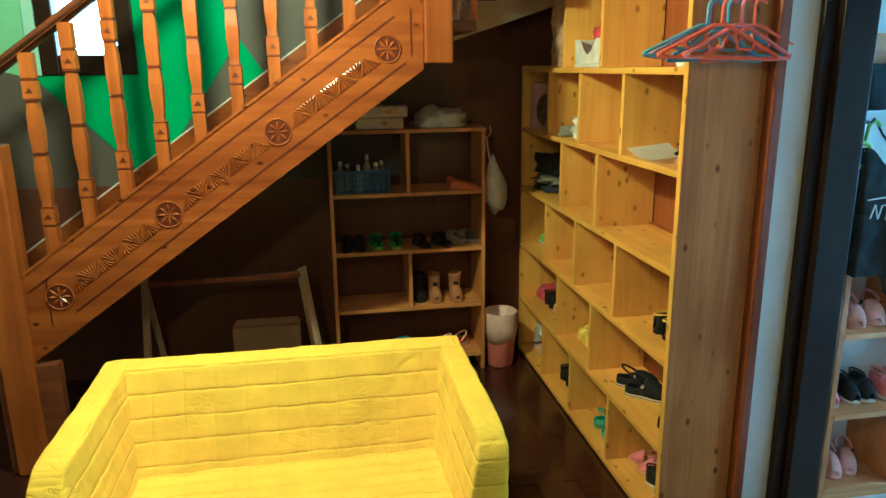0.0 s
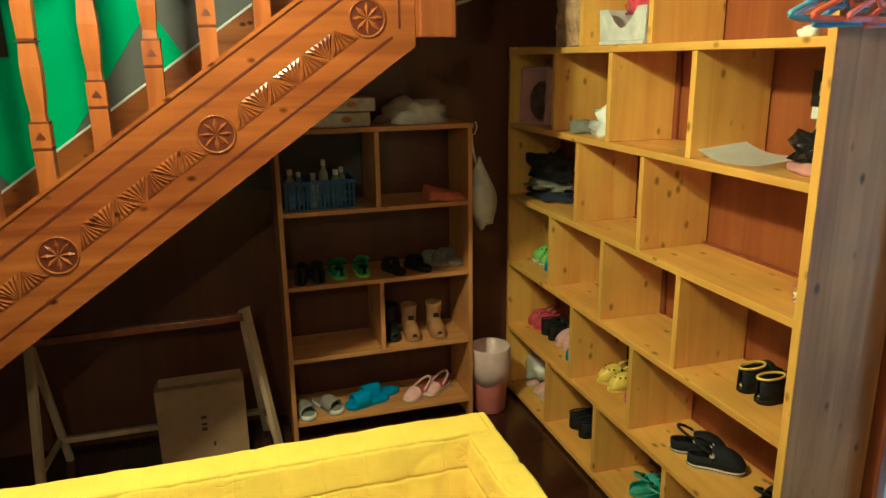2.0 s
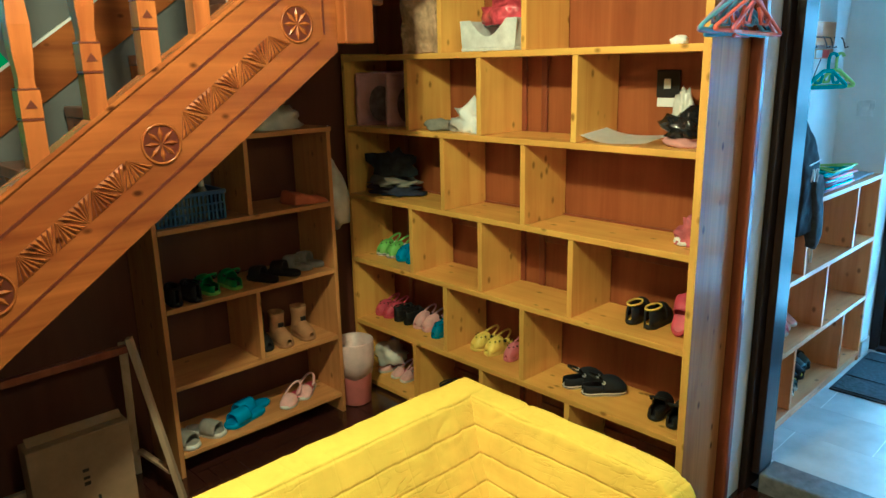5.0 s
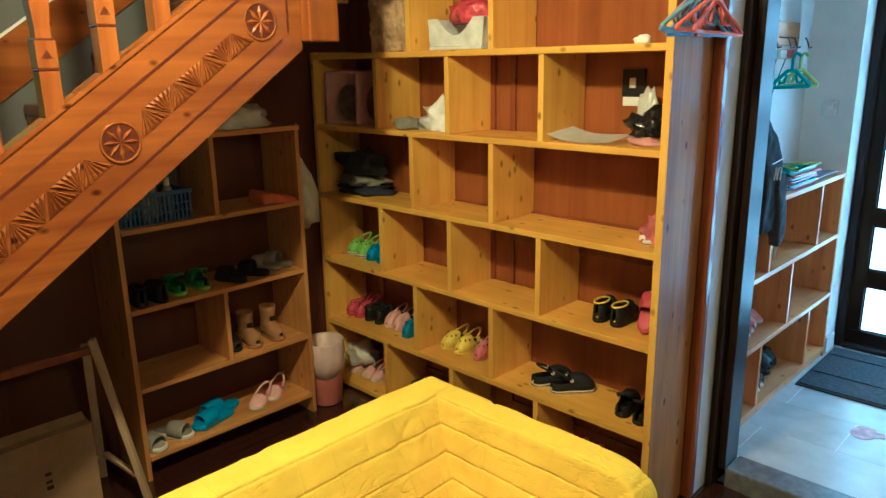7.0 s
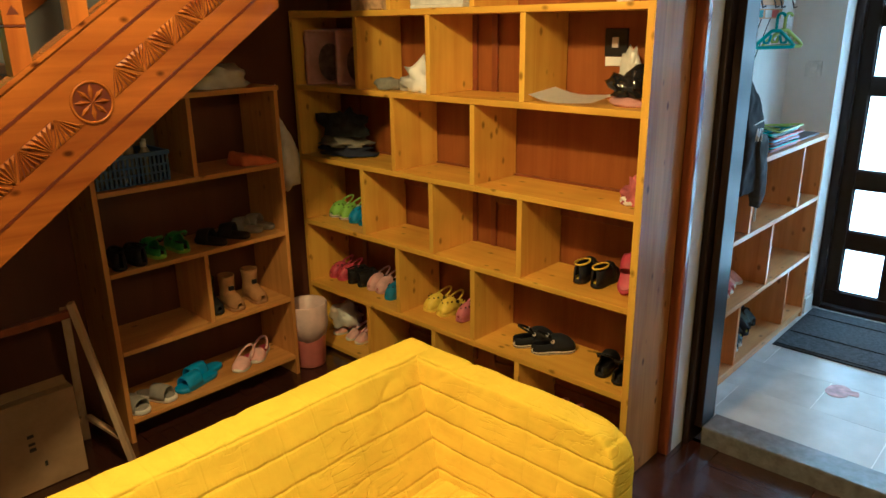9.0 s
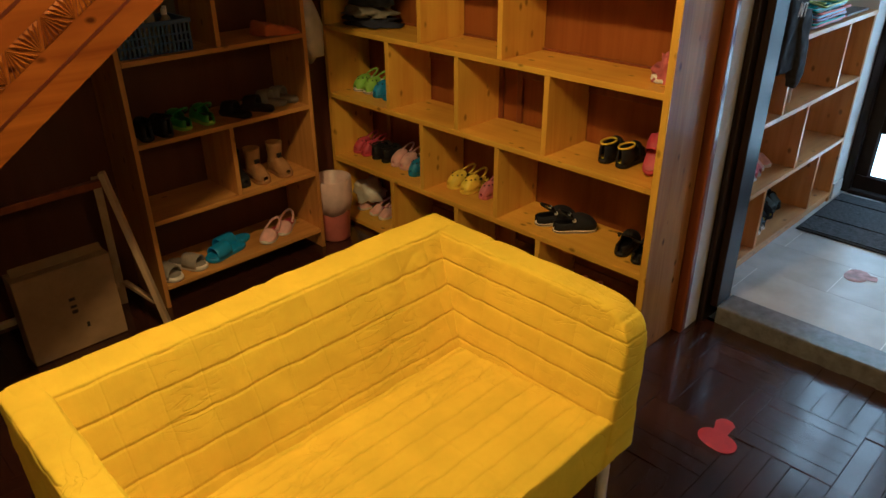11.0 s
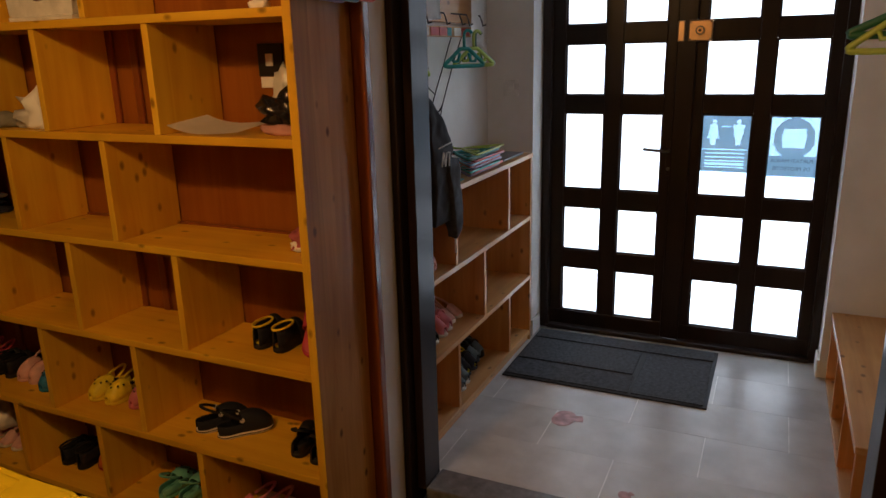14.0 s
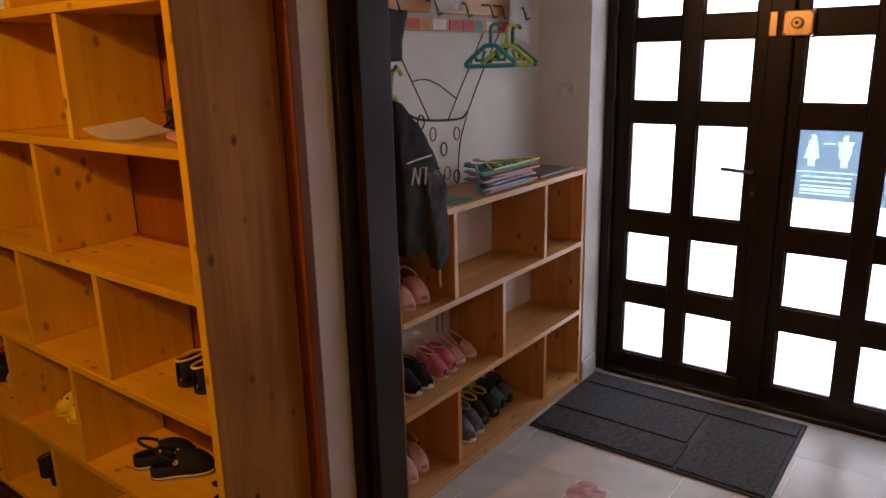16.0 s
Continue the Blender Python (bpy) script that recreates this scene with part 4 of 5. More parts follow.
        for lo, hi in zip(rings, rings[1:]):
            for i in range(16):
                bm.faces.new((lo[i], lo[(i + 1) % 16], hi[(i + 1) % 16], hi[i]))
        part("shaft", bm, main, ob, "", True)
        part("buckle", box(-0.18 * length + 0.030, -0.18 * length + 0.046, -0.012, 0.012, 0.085, 0.105, 0.002), C_BLACK, ob)
    return ob


def pair(style, main, sole, lining, label, spots, **kw):
    """Shoes of one kind: spots are (x, y, z, turn) or (x, y, z, turn, tilt)."""
    first = shoe(style, main, sole, lining, label, **kw)
    ms = [pose(s[0], s[1], s[2] + 0.0005, 0, -(s[4] if len(s) > 4 else 0), s[3]) for s in spots]
    for m in ms[1:]:
        copy_thing(first, m)
    first.matrix_basis = ms[0]


B1, B2, B3, B4, B5, B6 = BOARDS
pair("clog", C_YEL, C_YEL, C_YEL, "bright yellow child's clogs on the pine shelf", [(1.325, 3.215, B2, 168), (1.325, 3.135, B2, 175)])
pair("clog", C_PINK, C_PINK, C_RED, "pink child's clog beside the yellow clogs", [(1.33, 3.035, B2, 180)], length=0.15, w=0.055)
pair("sneaker", C_NAVY, C_BLACK, C_YEL, "dark navy child's shoes with yellow rims", [(1.325, 2.425, B3, 6), (1.325, 2.345, B3, 2)], length=0.17)
pair("slide", C_RED, C_RED, C_RED, "raspberry slipper leaning on the shelf side", [(1.31, 2.235, B3 + 0.062, 10, 48)], length=0.17, w=0.075)
pair("clog", C_NAVY, C_WHITE, C_BLACK, "dark navy clogs with white striped soles", [(1.30, 2.645, B2, -32), (1.295, 2.545, B2, -38)], length=0.185, w=0.080)
pair("clog", C_BLACK, C_BLACK, C_BLACK, "black fleece slippers on the pine shelf", [(1.30, 2.30, B2, 10), (1.29, 2.215, B2, 4)], length=0.165, w=0.075)
pair("clog", C_LIME, C_WHITE, C_GREEN, "lime green child's clogs", [(1.33, 3.90, B3, 180), (1.33, 3.82, B3, 176)])
pair("clog", C_SKY, C_BLUE, C_BLUE, "blue child's clogs beside the lime ones", [(1.32, 3.735, B3, 180), (1.32, 3.665, B3, 184)], w=0.062)
pair("clog", C_RED, C_RED, C_PINK, "deep pink child's clogs", [(1.33, 3.93, B2, 175), (1.33, 3.86, B2, 170)], w=0.06)
pair("sneaker", C_BLACK, C_BLACK, C_BLACK, "black child's shoes among pink clogs", [(1.335, 3.79, B2, 0), (1.335, 3.72, B2, 5)], w=0.062)
pair("clog", C_PALE, C_PALE, C_PINK, "pale pink child's clogs", [(1.335, 3.64, B2, 182), (1.335, 3.57, B2, 177)], w=0.062)
pair("clog", C_BLUE, C_BLUE, C_BLUE, "small blue clog at the end of the row", [(1.29, 3.475, B2, 180)], length=0.13, w=0.056)
pair("sandal", C_PALE, C_WHITE, C_PINK, "pink and white child's sandals", [(1.31, 3.80, B1, 176), (1.31, 3.73, B1, 180), (1.31, 3.90, B1, 170)], w=0.06)
pair("sneaker", C_NAVY, C_BLACK, C_BLACK, "dark navy child's shoes on the bottom board", [(1.32, 3.44, B1, 0), (1.32, 3.36, B1, 6)])
pair("slide", C_ORANGE, C_RED, C_RED, "red child's slipper on the bottom board", [(1.30, 3.235, B1, 90)], length=0.14, w=0.06)
pair("clog", C_TEAL, C_TEAL, C_TEAL, "teal child's clogs on the bottom board", [(1.30, 2.90, B1, -4), (1.30, 2.81, B1, 2)], w=0.075)
pair("sandal", C_PINK, C_PALE, C_PALE, "shiny pink sandals with a bow", [(1.33, 2.56, B1, 150), (1.33, 2.48, B1, 155)], w=0.06)
pair("sneaker", C_BLACK, C_WHITE, C_BLACK, "black shoes with white striped soles on the bottom board", [(1.30, 2.36, B1, -60), (1.29, 2.26, B1, -60)], w=0.07)
# under the stair
pair("sneaker", C_BLACK, C_BLACK, C_BLACK, "black slippers in the dark shelf", [(0.13, 3.83, 0.732, 80), (0.20, 3.83, 0.732, 92)])
pair("clog", C_GREEN, C_LIME, C_BLACK, "dark green child's clogs in the dark shelf", [(0.29, 3.86, 0.732, 95), (0.40, 3.86, 0.732, 88)], w=0.075)
pair("slide", C_BLACK, C_BLACK, C_BLACK, "black slippers in a row", [(0.54, 3.83, 0.732, 110), (0.655, 3.84, 0.732, 118)], w=0.07)
pair("slide", C_GREY, C_GREY, C_GREY, "grey felt slippers leaning together", [(0.745, 3.88, 0.732, 120), (0.82, 3.89, 0.732, 112)], w=0.075)
pair("boot", C_TAN, C_TAN, C_TAN, "tan suede ankle boot with a buckle", [(0.615, 3.85, 0.405, -90), (0.735, 3.85, 0.405, -90)], length=0.16, w=0.075)
pair("boot", C_BLACK, C_BLACK, C_BLACK, "black boot beside the tan boots", [(0.53, 3.88, 0.405, -90)], length=0.16, w=0.07)
pair("slide", C_GREY, C_WHITE, C_GREY, "grey felt slippers on the bottom shelf", [(0.10, 3.84, 0.105, -75), (0.21, 3.85, 0.105, -60)], length=0.2, w=0.08)
pair("slide", C_SKY, C_SKY, C_SKY, "bright blue ribbed bath slippers", [(0.395, 3.835, 0.105, 192), (0.455, 3.90, 0.105, 190)], length=0.22, w=0.085)
pair("sandal", C_PALE, C_WHITE, C_RED, "white clogs with red insoles", [(0.645, 3.84, 0.105, 215), (0.745, 3.87, 0.105, 220)], length=0.19, w=0.08)
# in the hall
pair("clog", C_PALE, C_PALE, C_PALE, "salmon pink clogs in the hall shelf", [(1.94, 2.24, 0.752, 250), (2.035, 2.25, 0.752, 245)], length=0.19, w=0.075)
pair("clog", C_PALE, C_PALE, C_PALE, "salmon pink shoes in the bottom of the hall shelf", [(1.94, 2.25, 0.125, 250), (2.02, 2.26, 0.125, 245)], length=0.18, w=0.07)
pair("sneaker", C_PINK, C_WHITE, C_PALE, "pink child's shoes in the hall shelf", [(1.87, 2.24, 0.435, 262), (2.13, 2.25, 0.435, 255), (2.20, 2.26, 0.435, 255)], w=0.062)
pair("sneaker", C_BLACK, C_WHITE, C_BLACK, "black child's shoes with white soles in the hall", [(1.97, 2.25, 0.435, 262), (2.04, 2.25, 0.435, 258)], w=0.062)
pair("sandal", C_PALE, C_WHITE, C_PALE, "pale pink sandals in the hall shelf", [(2.28, 2.28, 0.435, 255), (2.35, 2.28, 0.435, 258)], w=0.058)
pair("sneaker", C_SLATE, C_WHITE, C_GREY, "slate grey trainers with pale soles", [(2.28, 2.24, 0.125, 250), (2.35, 2.25, 0.125, 250)], length=0.18)
pair("sneaker", C_NAVY, C_BLACK, C_YEL, "navy child's shoes with pale rims", [(2.425, 2.27, 0.125, 250), (2.495, 2.27, 0.125, 254)])
pair("sneaker", C_SLATE, C_BLACK, C_BLACK, "dark blue child's shoes at the back", [(2.57, 2.29, 0.125, 255), (2.64, 2.29, 0.125, 250)])
pair("sneaker", C_BLACK, C_BLACK, C_BLACK, "small black shoe in the hall shelf", [(2.90, 2.27, 0.752, 260)], length=0.12, w=0.05)


# ---- clutter on the large shelf ----
def heap(name, at, size, mat, label, category, seed, rough=0.35, freq=3.0, turn=0, group=""):
    bm = lump(*size, rough, freq, seed)
    ob = finish(name, bm, mat, True)
    ob.matrix_basis = pose(at[0], at[1], at[2] + 0.0006, 0, 0, turn)
    return tagged(ob, label, category, group)


M_CLOTHD = plain("dark printed cotton", (0.02, 0.025, 0.03), 0.9, 0, 0.5, 20, 0.4)
M_CLOTHG = plain("grey cotton", (0.28, 0.27, 0.22), 0.9, 0, 0.2, 14, 0.4)
M_CLOTHN = plain("navy cotton", (0.025, 0.03, 0.06), 0.9, 0, 0.2, 14, 0.4)
M_PILLOW = plain("dusty pink printed fabric", (0.56, 0.28, 0.25), 0.9, 0, 0.12, 9, 0.4)
M_PRINT = plain("dark grey print", (0.20, 0.12, 0.11), 0.9, 0, 0.3, 25, 0.3)
M_BAGB = plain("shiny black film", (0.015, 0.015, 0.017), 0.15, 0, 0.3, 20, 0.3)
M_PINKC = plain("pink cloth", (0.62, 0.16, 0.18), 0.85, 0, 0.25, 22, 0.5)
M_REDBAG = plain("red glossy bag", (0.60, 0.07, 0.09), 0.25, 0, 0.3, 22, 0.3)
for at, turn, tilt, lab in (((1.27, 3.85, B5), 138, 6, "dusty pink cushion with a dark cat print"), ((1.295, 3.66, B5), 128, 4, "dusty pink cushion with a muzzle print")):
    cush = thing("cushion", (0, 0, 0), lab, "cushion")

    def puff(co, nrm):
        return 0.05 * nrm.y * max(0, 1 - (co.x / 0.13) ** 2) ** 0.5 * max(0, 1 - ((co.z - 0.125) / 0.14) ** 2) ** 0.5 + 0.006 * noise.noise(co * 20)
    part("cover", slab([(-0.12, -0.012, 0), (0.12, -0.012, 0), (0.12, 0.012, 0), (-0.12, 0.012, 0), (-0.12, -0.012, 0.25), (0.12, -0.012, 0.25), (0.12, 0.012, 0.25), (-0.12, 0.012, 0.25)], (26, 3, 26), puff, 1), M_PILLOW, cush, "", True)
    bm = bmesh.new()
    n = 26
    ring = [bm.verts.new((0.055 * math.cos(2 * math.pi * i / n) * (1 + 0.2 * noise.noise(Vector((i, 2, 0)))), -0.056 - 0.002, 0.10 + 0.085 * math.sin(2 * math.pi * i / n) * (1 + 0.2 * noise.noise(Vector((i, 5, 0)))))) for i in range(n)]
    bm.faces.new(ring)
    bmesh.ops.solidify(bm, geom=list(bm.faces), thickness=0.012)
    part("print", bm, M_PRINT, cush, "blurred dark print")
    cush.matrix_basis = pose(at[0], at[1], at[2] + 0.001, -tilt, 0, turn - 180)
heap("folded_clothes", (1.30, 3.80, B4), (0.10, 0.15, 0.05), M_CLOTHN, "folded navy clothes at the bottom of a stack", "clothes", 1, 0.6, 4)
heap("folded_clothes", (1.30, 3.81, B4 + 0.045), (0.095, 0.14, 0.055), M_CLOTHG, "folded grey and cream clothes in a stack", "clothes", 2, 0.75, 4)
heap("folded_clothes", (1.30, 3.80, B4 + 0.10), (0.09, 0.125, 0.11), M_CLOTHD, "black printed clothes wrapped in film", "clothes", 3, 0.7, 4)
heap("plastic_bag", (1.27, 3.22, B5), (0.085, 0.105, 0.115), M_PAPER, "crumpled white plastic bag", "bag", 4, 0.95, 6)
heap("folded_cloth", (1.25, 3.41, B5), (0.07, 0.08, 0.05), M_CLOTHG, "small pale grey folded cloth", "cloth", 5, 0.35)
heap("film_packet", (1.30, 2.26, B5 + 0.03), (0.085, 0.085, 0.085), M_BAGB, "crumpled black and clear film packet", "packet", 6, 0.7, 4)
heap("film_packet", (1.355, 2.31, B5 + 0.03), (0.030, 0.04, 0.15), M_POLY, "crumpled clear film packet with a white label", "packet", 16, 0.6, 4)
heap("folded_cloth", (1.30, 2.25, B5), (0.085, 0.085, 0.04), M_PILLOW, "small folded pink cloth below the packet", "cloth", 7, 0.3)
heap("cloth", (1.30, 2.225, B4), (0.06, 0.055, 0.09), M_PINKC, "crumpled pink cloth on the shelf board", "cloth", 8, 0.6, 4)
heap("cloth", (1.268, 2.24, B4 + 0.001), (0.03, 0.03, 0.03), M_PAPER, "scrap of white cloth", "cloth", 18, 0.6, 4)
heap("ball", (1.205, 2.26, B6), (0.022, 0.03, 0.028), M_PAPER, "small crumpled white paper ball", "paper ball", 9, 0.3)
heap("plastic_bag", (1.31, 3.90, B1 + 0.05), (0.08, 0.09, 0.11), M_POLY, "clear plastic bag stuffed behind sandals", "bag", 19, 0.6, 4)
# bent sheet of paper
bm = bmesh.new()
g = [[bm.verts.new((1.165 + 0.17 * j / 4 + 0.02 * i / 10, 2.34 + 0.30 * i / 10, B5 + 0.002 + 0.016 * j / 4 + 0.035 * max(0, i / 10 - 0.45) ** 2 * 3 + 0.012 * (1 - i / 10) ** 3)) for j in range(5)] for i in range(11)]
for i in range(10):
    for j in range(4):
        bm.faces.new((g[i][j], g[i + 1][j], g[i + 1][j + 1], g[i][j + 1]))
bmesh.ops.solidify(bm, geom=list(bm.faces), thickness=0.0015)
tagged(finish("paper_sheet", bm, M_PAPER), "white sheet of paper curling on the shelf", "paper")
# paper bag and tray on top
kraft = thing("paper_bag", (1.29, 3.47, B6), "tall crumpled brown paper bag on the shelf", "bag")
part("bag_body", slab([(1.19, 3.36, B6 + 0.001), (1.36, 3.36, B6 + 0.001), (1.36, 3.58, B6 + 0.001), (1.19, 3.58, B6 + 0.001), (1.18, 3.37, 2.03), (1.36, 3.36, 2.04), (1.37, 3.62, 2.03), (1.20, 3.60, 2.02)], (14, 18, 24),
                      lambda co, nrm: 0.022 * noise.noise(co * 13) + 0.012 * abs(noise.noise(co * 30)), 1), M_KRAFT, kraft)
tray = thing("storage_tray", (1.28, 3.02, B6), "white plastic tray with a cut-out front", "tray")
TX0, TX1, TY0, TY1 = 1.175, 1.40, 2.92, 3.20
part("base", box(TX0 - 0.005, TX1, TY0, TY1, B6 + 0.0005, B6 + 0.014, 0.003), M_WHITEP, tray)
front = [(TY0, B6 + 0.015), (TY1, B6 + 0.015), (TY1 + 0.01, B6 + 0.12)] + [(TY1 - 0.045 - 0.19 * i / 10, B6 + 0.12 - 0.065 * math.sin(math.pi * i / 10)) for i in range(11)] + [(TY0 - 0.01, B6 + 0.12)]
part("front_wall", prism(front, TX0, TX0 + 0.005, None, "x"), M_WHITEP, tray)
part("side_wall", box(TX0 + 0.006, TX1, TY0, TY0 + 0.005, B6 + 0.0145, B6 + 0.12, 0.002), M_WHITEP, tray)
part("side_wall", box(TX0 + 0.006, TX1, TY1 - 0.005, TY1, B6 + 0.0145, B6 + 0.12, 0.002), M_WHITEP, tray)
part("back_wall", box(TX1 - 0.005, TX1, TY0 + 0.006, TY1 - 0.006, B6 + 0.0145, B6 + 0.12, 0.002), M_WHITEP, tray)
heap("packet", (1.29, 3.05, B6 + 0.10), (0.09, 0.12, 0.10), M_REDBAG, "crumpled red glossy packet in the tray", "packet", 11, 0.5, 4)
# light switch on the panelling
switch = thing("light_switch", (1.425, 2.43, 1.545), "black light switch with a white rocker on the panelling", "light switch")
part("plate", box(1.418, 1.4295, 2.365, 2.455, 1.512, 1.608, 0.003), M_BLACK, switch)
part("rocker", box(1.413, 1.4185, 2.397, 2.423, 1.542, 1.578, 0.002), M_WHITEP, switch)
part("label_strip", box(1.424, 1.4295, 2.367, 2.453, 1.478, 1.510, 0.001), M_PAPER, switch)


# ---- coat hangers ----
def hanger(mat, label, width=0.36, height=0.13, r=0.006, group="plastic coat hangers"):
    """A plastic hanger in the x-z plane, its hook's top at the origin."""
    ob = thing("coat_hanger", (0, 0, 0), label, "coat hanger", group)
    w = width / 2
    pts = []
    corners = [(-w, -0.075 - height), (w, -0.075 - height), (0.02, -0.075), (-0.02, -0.075)]
    for i, c in enumerate(corners):
        p, q = Vector(corners[i - 1]), Vector(corners[(i + 1) % 4])
        c = Vector(c)
        rad = 0.028 if i < 2 else 0.008
        a, b = c + (p - c).normalized() * rad, c + (q - c).normalized() * rad
        for k in range(6):
            t = k / 5
            v = a * (1 - t) ** 2 + c * 2 * t * (1 - t) + b * t * t
            pts.append((v.x, 0, v.y))
    part("shoulder_loop", tube(pts, r, 8, None, True), mat, ob, "", True)
    hook = [(0, 0, -0.078), (0, 0, -0.045)] + [(0.02 - 0.02 * math.cos(a), 0, -0.02 + 0.02 * math.sin(a)) for a in (math.pi * (0.0 + i / 8) for i in range(9))][0:8]
    part("hook", tube(hook, r * 0.8, 8), mat, ob, "", True)
    for s in (-1, 1):
        part("strap_notch", tube([(s * w * 0.55, 0, -0.075 - height * 0.5), (s * w * 0.5, 0, -0.075 - height * 0.72), (s * w * 0.3, 0, -0.075 - height * 0.72), (s * w * 0.2, 0, -0.075 - height * 0.25)], r * 0.8, 6), mat, ob, "", True)
    return ob


H_OR = plain("orange hanger plastic", (0.82, 0.14, 0.04), 0.35, 0, 0.05)
H_PK = plain("coral hanger plastic", (0.80, 0.20, 0.18), 0.35, 0, 0.05)
H_BL = plain("pale blue hanger plastic", (0.20, 0.45, 0.66), 0.35, 0, 0.05)
H_LI = plain("lilac hanger plastic", (0.45, 0.36, 0.62), 0.35, 0, 0.05)
H_TE = plain("teal hanger plastic", (0.02, 0.36, 0.36), 0.35, 0, 0.05)
H_LG = plain("lime hanger plastic", (0.45, 0.62, 0.12), 0.35, 0, 0.05)
H_DG = plain("dark green hanger plastic", (0.03, 0.16, 0.09), 0.35, 0, 0.05)
peg = thing("coat_peg", (1.27, 2.10, 1.89), "small brass coat peg on the shelf side", "peg")
part("peg_bar", tube([(1.27, 2.1258, 1.887), (1.27, 2.06, 1.887), (1.27, 2.035, 1.904)], 0.006), M_BRASS, peg)
for mat, lab, x, y, rz, ry in ((H_LI, "lilac plastic coat hanger", 1.20, 2.108, 3, 2), (H_BL, "pale blue plastic coat hanger", 1.25, 2.094, -5, -2), (H_OR, "orange plastic coat hanger", 1.33, 2.08, 6, -3), (H_BL, "pale blue plastic coat hanger", 1.17, 2.064, -4, 3), (H_PK, "coral plastic coat hanger", 1.27, 2.05, 5, 1), (H_OR, "orange plastic coat hanger", 1.20, 2.034, -5, 2)):
    hg = hanger(mat, lab + " on the shelf side", 0.40, 0.095)
    hg.matrix_basis = pose(x, y, 1.886, 0, ry, rz)

# ---- under the stair ----
easel = thing("folding_frame", (-0.5, 3.72, 0), "pale wooden folding frame leaning under the stair", "folding frame")


def bar(a, b, w, d):
    """A squared bar from a to b."""
    a, b = Vector(a), Vector(b)
    bm = box(-w / 2, w / 2, -d / 2, d / 2, 0, (b - a).length, 0.003)
    m = Matrix.Translation(a) @ (b - a).to_track_quat("Z", "Y").to_matrix().to_4x4()
    bmesh.ops.transform(bm, matrix=m, verts=bm.verts)
    return bm


for x, dx in ((-0.115, 0.10), (-0.90, -0.03)):
    part("front_leg", bar((x + dx, 3.60, 0.003), (x, 3.67, 0.695), 0.034, 0.022), M_PALE, easel)
    part("rear_leg", bar((x + 0.02 + dx * 0.3, 3.93, 0.003), (x - 0.015, 3.70, 0.67), 0.03, 0.02), M_PALE, easel)
    part("side_brace", bar((x + dx * 0.75, 3.62, 0.13), (x + dx * 0.4 + 0.01, 3.87, 0.13), 0.024, 0.016), M_PALE, easel)
part("top_rail", bar((-0.905, 3.675, 0.645), (-0.125, 3.675, 0.655), 0.028, 0.028), M_MAHOG_TRIM, easel, "reddish brown rail")
part("lower_rail", bar((-0.90, 3.87, 0.13), (-0.09, 3.87, 0.13), 0.024, 0.024), M_PALE, easel)
carton = thing("cardboard_box", (-0.33, 3.70, 0), "flat brown cardboard box under the folding frame", "box")
part("carton_body", box(-0.50, -0.147, 3.70, 3.80, 0.002, 0.365, 0.004), M_CARD, carton)
part("flap", bar((-0.32, 3.74, 0.366), (-0.32, 3.77, 0.39), 0.33, 0.004), M_CARD, carton)
for k, (z, wd) in enumerate(((0.22, 0.012), (0.19, 0.01), (0.165, 0.014))):
    part("printed_mark", box(-0.33 + 0.0, -0.33 + 0.022, 3.6975, 3.6995, z, z + wd), M_INK, carton)
part("printed_mark", box(-0.29, -0.28, 3.6975, 3.6995, 0.09, 0.11), M_INK, carton)
waste = thing("waste_bin", (0.99, 3.80, 0), "small pink waste bin with a white liner", "bin")
M_PINKBIN = plain("salmon pink plastic", (0.72, 0.23, 0.20), 0.4, 0, 0.06)
part("body", lathe([(0.070, 0.002), (0.074, 0.006), (0.094, 0.312), (0.096, 0.322), (0.090, 0.322), (0.072, 0.02)], 28, None, (0.99, 3.80)), M_PINKBIN, waste, "", True)
bm = lathe([(0.084, 0.15), (0.098, 0.22), (0.0985, 0.326), (0.096, 0.331), (0.089, 0.327), (0.08, 0.2)], 40, None, (0.99, 3.80))
for v in bm.verts:
    k = 1 + 0.022 * noise.noise(v.co * 40)
    v.co = Vector((0.99 + (v.co.x - 0.99) * k, 3.80 + (v.co.y - 3.80) * k, v.co.z + (0.03 * noise.noise(v.co * 18) if v.co.z < 0.2 else 0)))
part("liner", bm, plain("thin pinkish white film", (0.74, 0.56, 0.53), 0.35, 0, 0.12, 14, 0.4), waste, "crumpled white bin liner", True)
hung = thing("plastic_bag", (0.95, 3.83, 0.9), "white plastic bag hanging on a wire hook", "bag")
bm = lump(0.075, 0.07, 0.17, 0.3, 2.5, 21, False, None, (0.965, 3.83, 1.06))
for v in bm.verts:
    k = 1 - max(0, (v.co.z - 1.03) / 0.2) * 0.75
    v.co.x, v.co.y = 0.945 + (v.co.x - 0.945) * k + 0.02 * (1.1 - v.co.z), 3.83 + (v.co.y - 3.83) * k
part("sack", bm, M_POLY, hung, "", True)
part("loop", tube([(0.93, 3.83, 1.2), (0.915, 3.83, 1.27), (0.91, 3.83, 1.325)], 0.006), M_POLY, hung)
hook = thing("wire_hook", (0.905, 3.82, 1.32), "bent wire hook on the shelf side", "hook")
part("wire", tube([(0.886, 3.83, 1.35), (0.905, 3.83, 1.325), (0.925, 3.83, 1.33), (0.935, 3.825, 1.36), (0.925, 3.82, 1.385)], 0.0025, 6), M_WHITEP, hook)

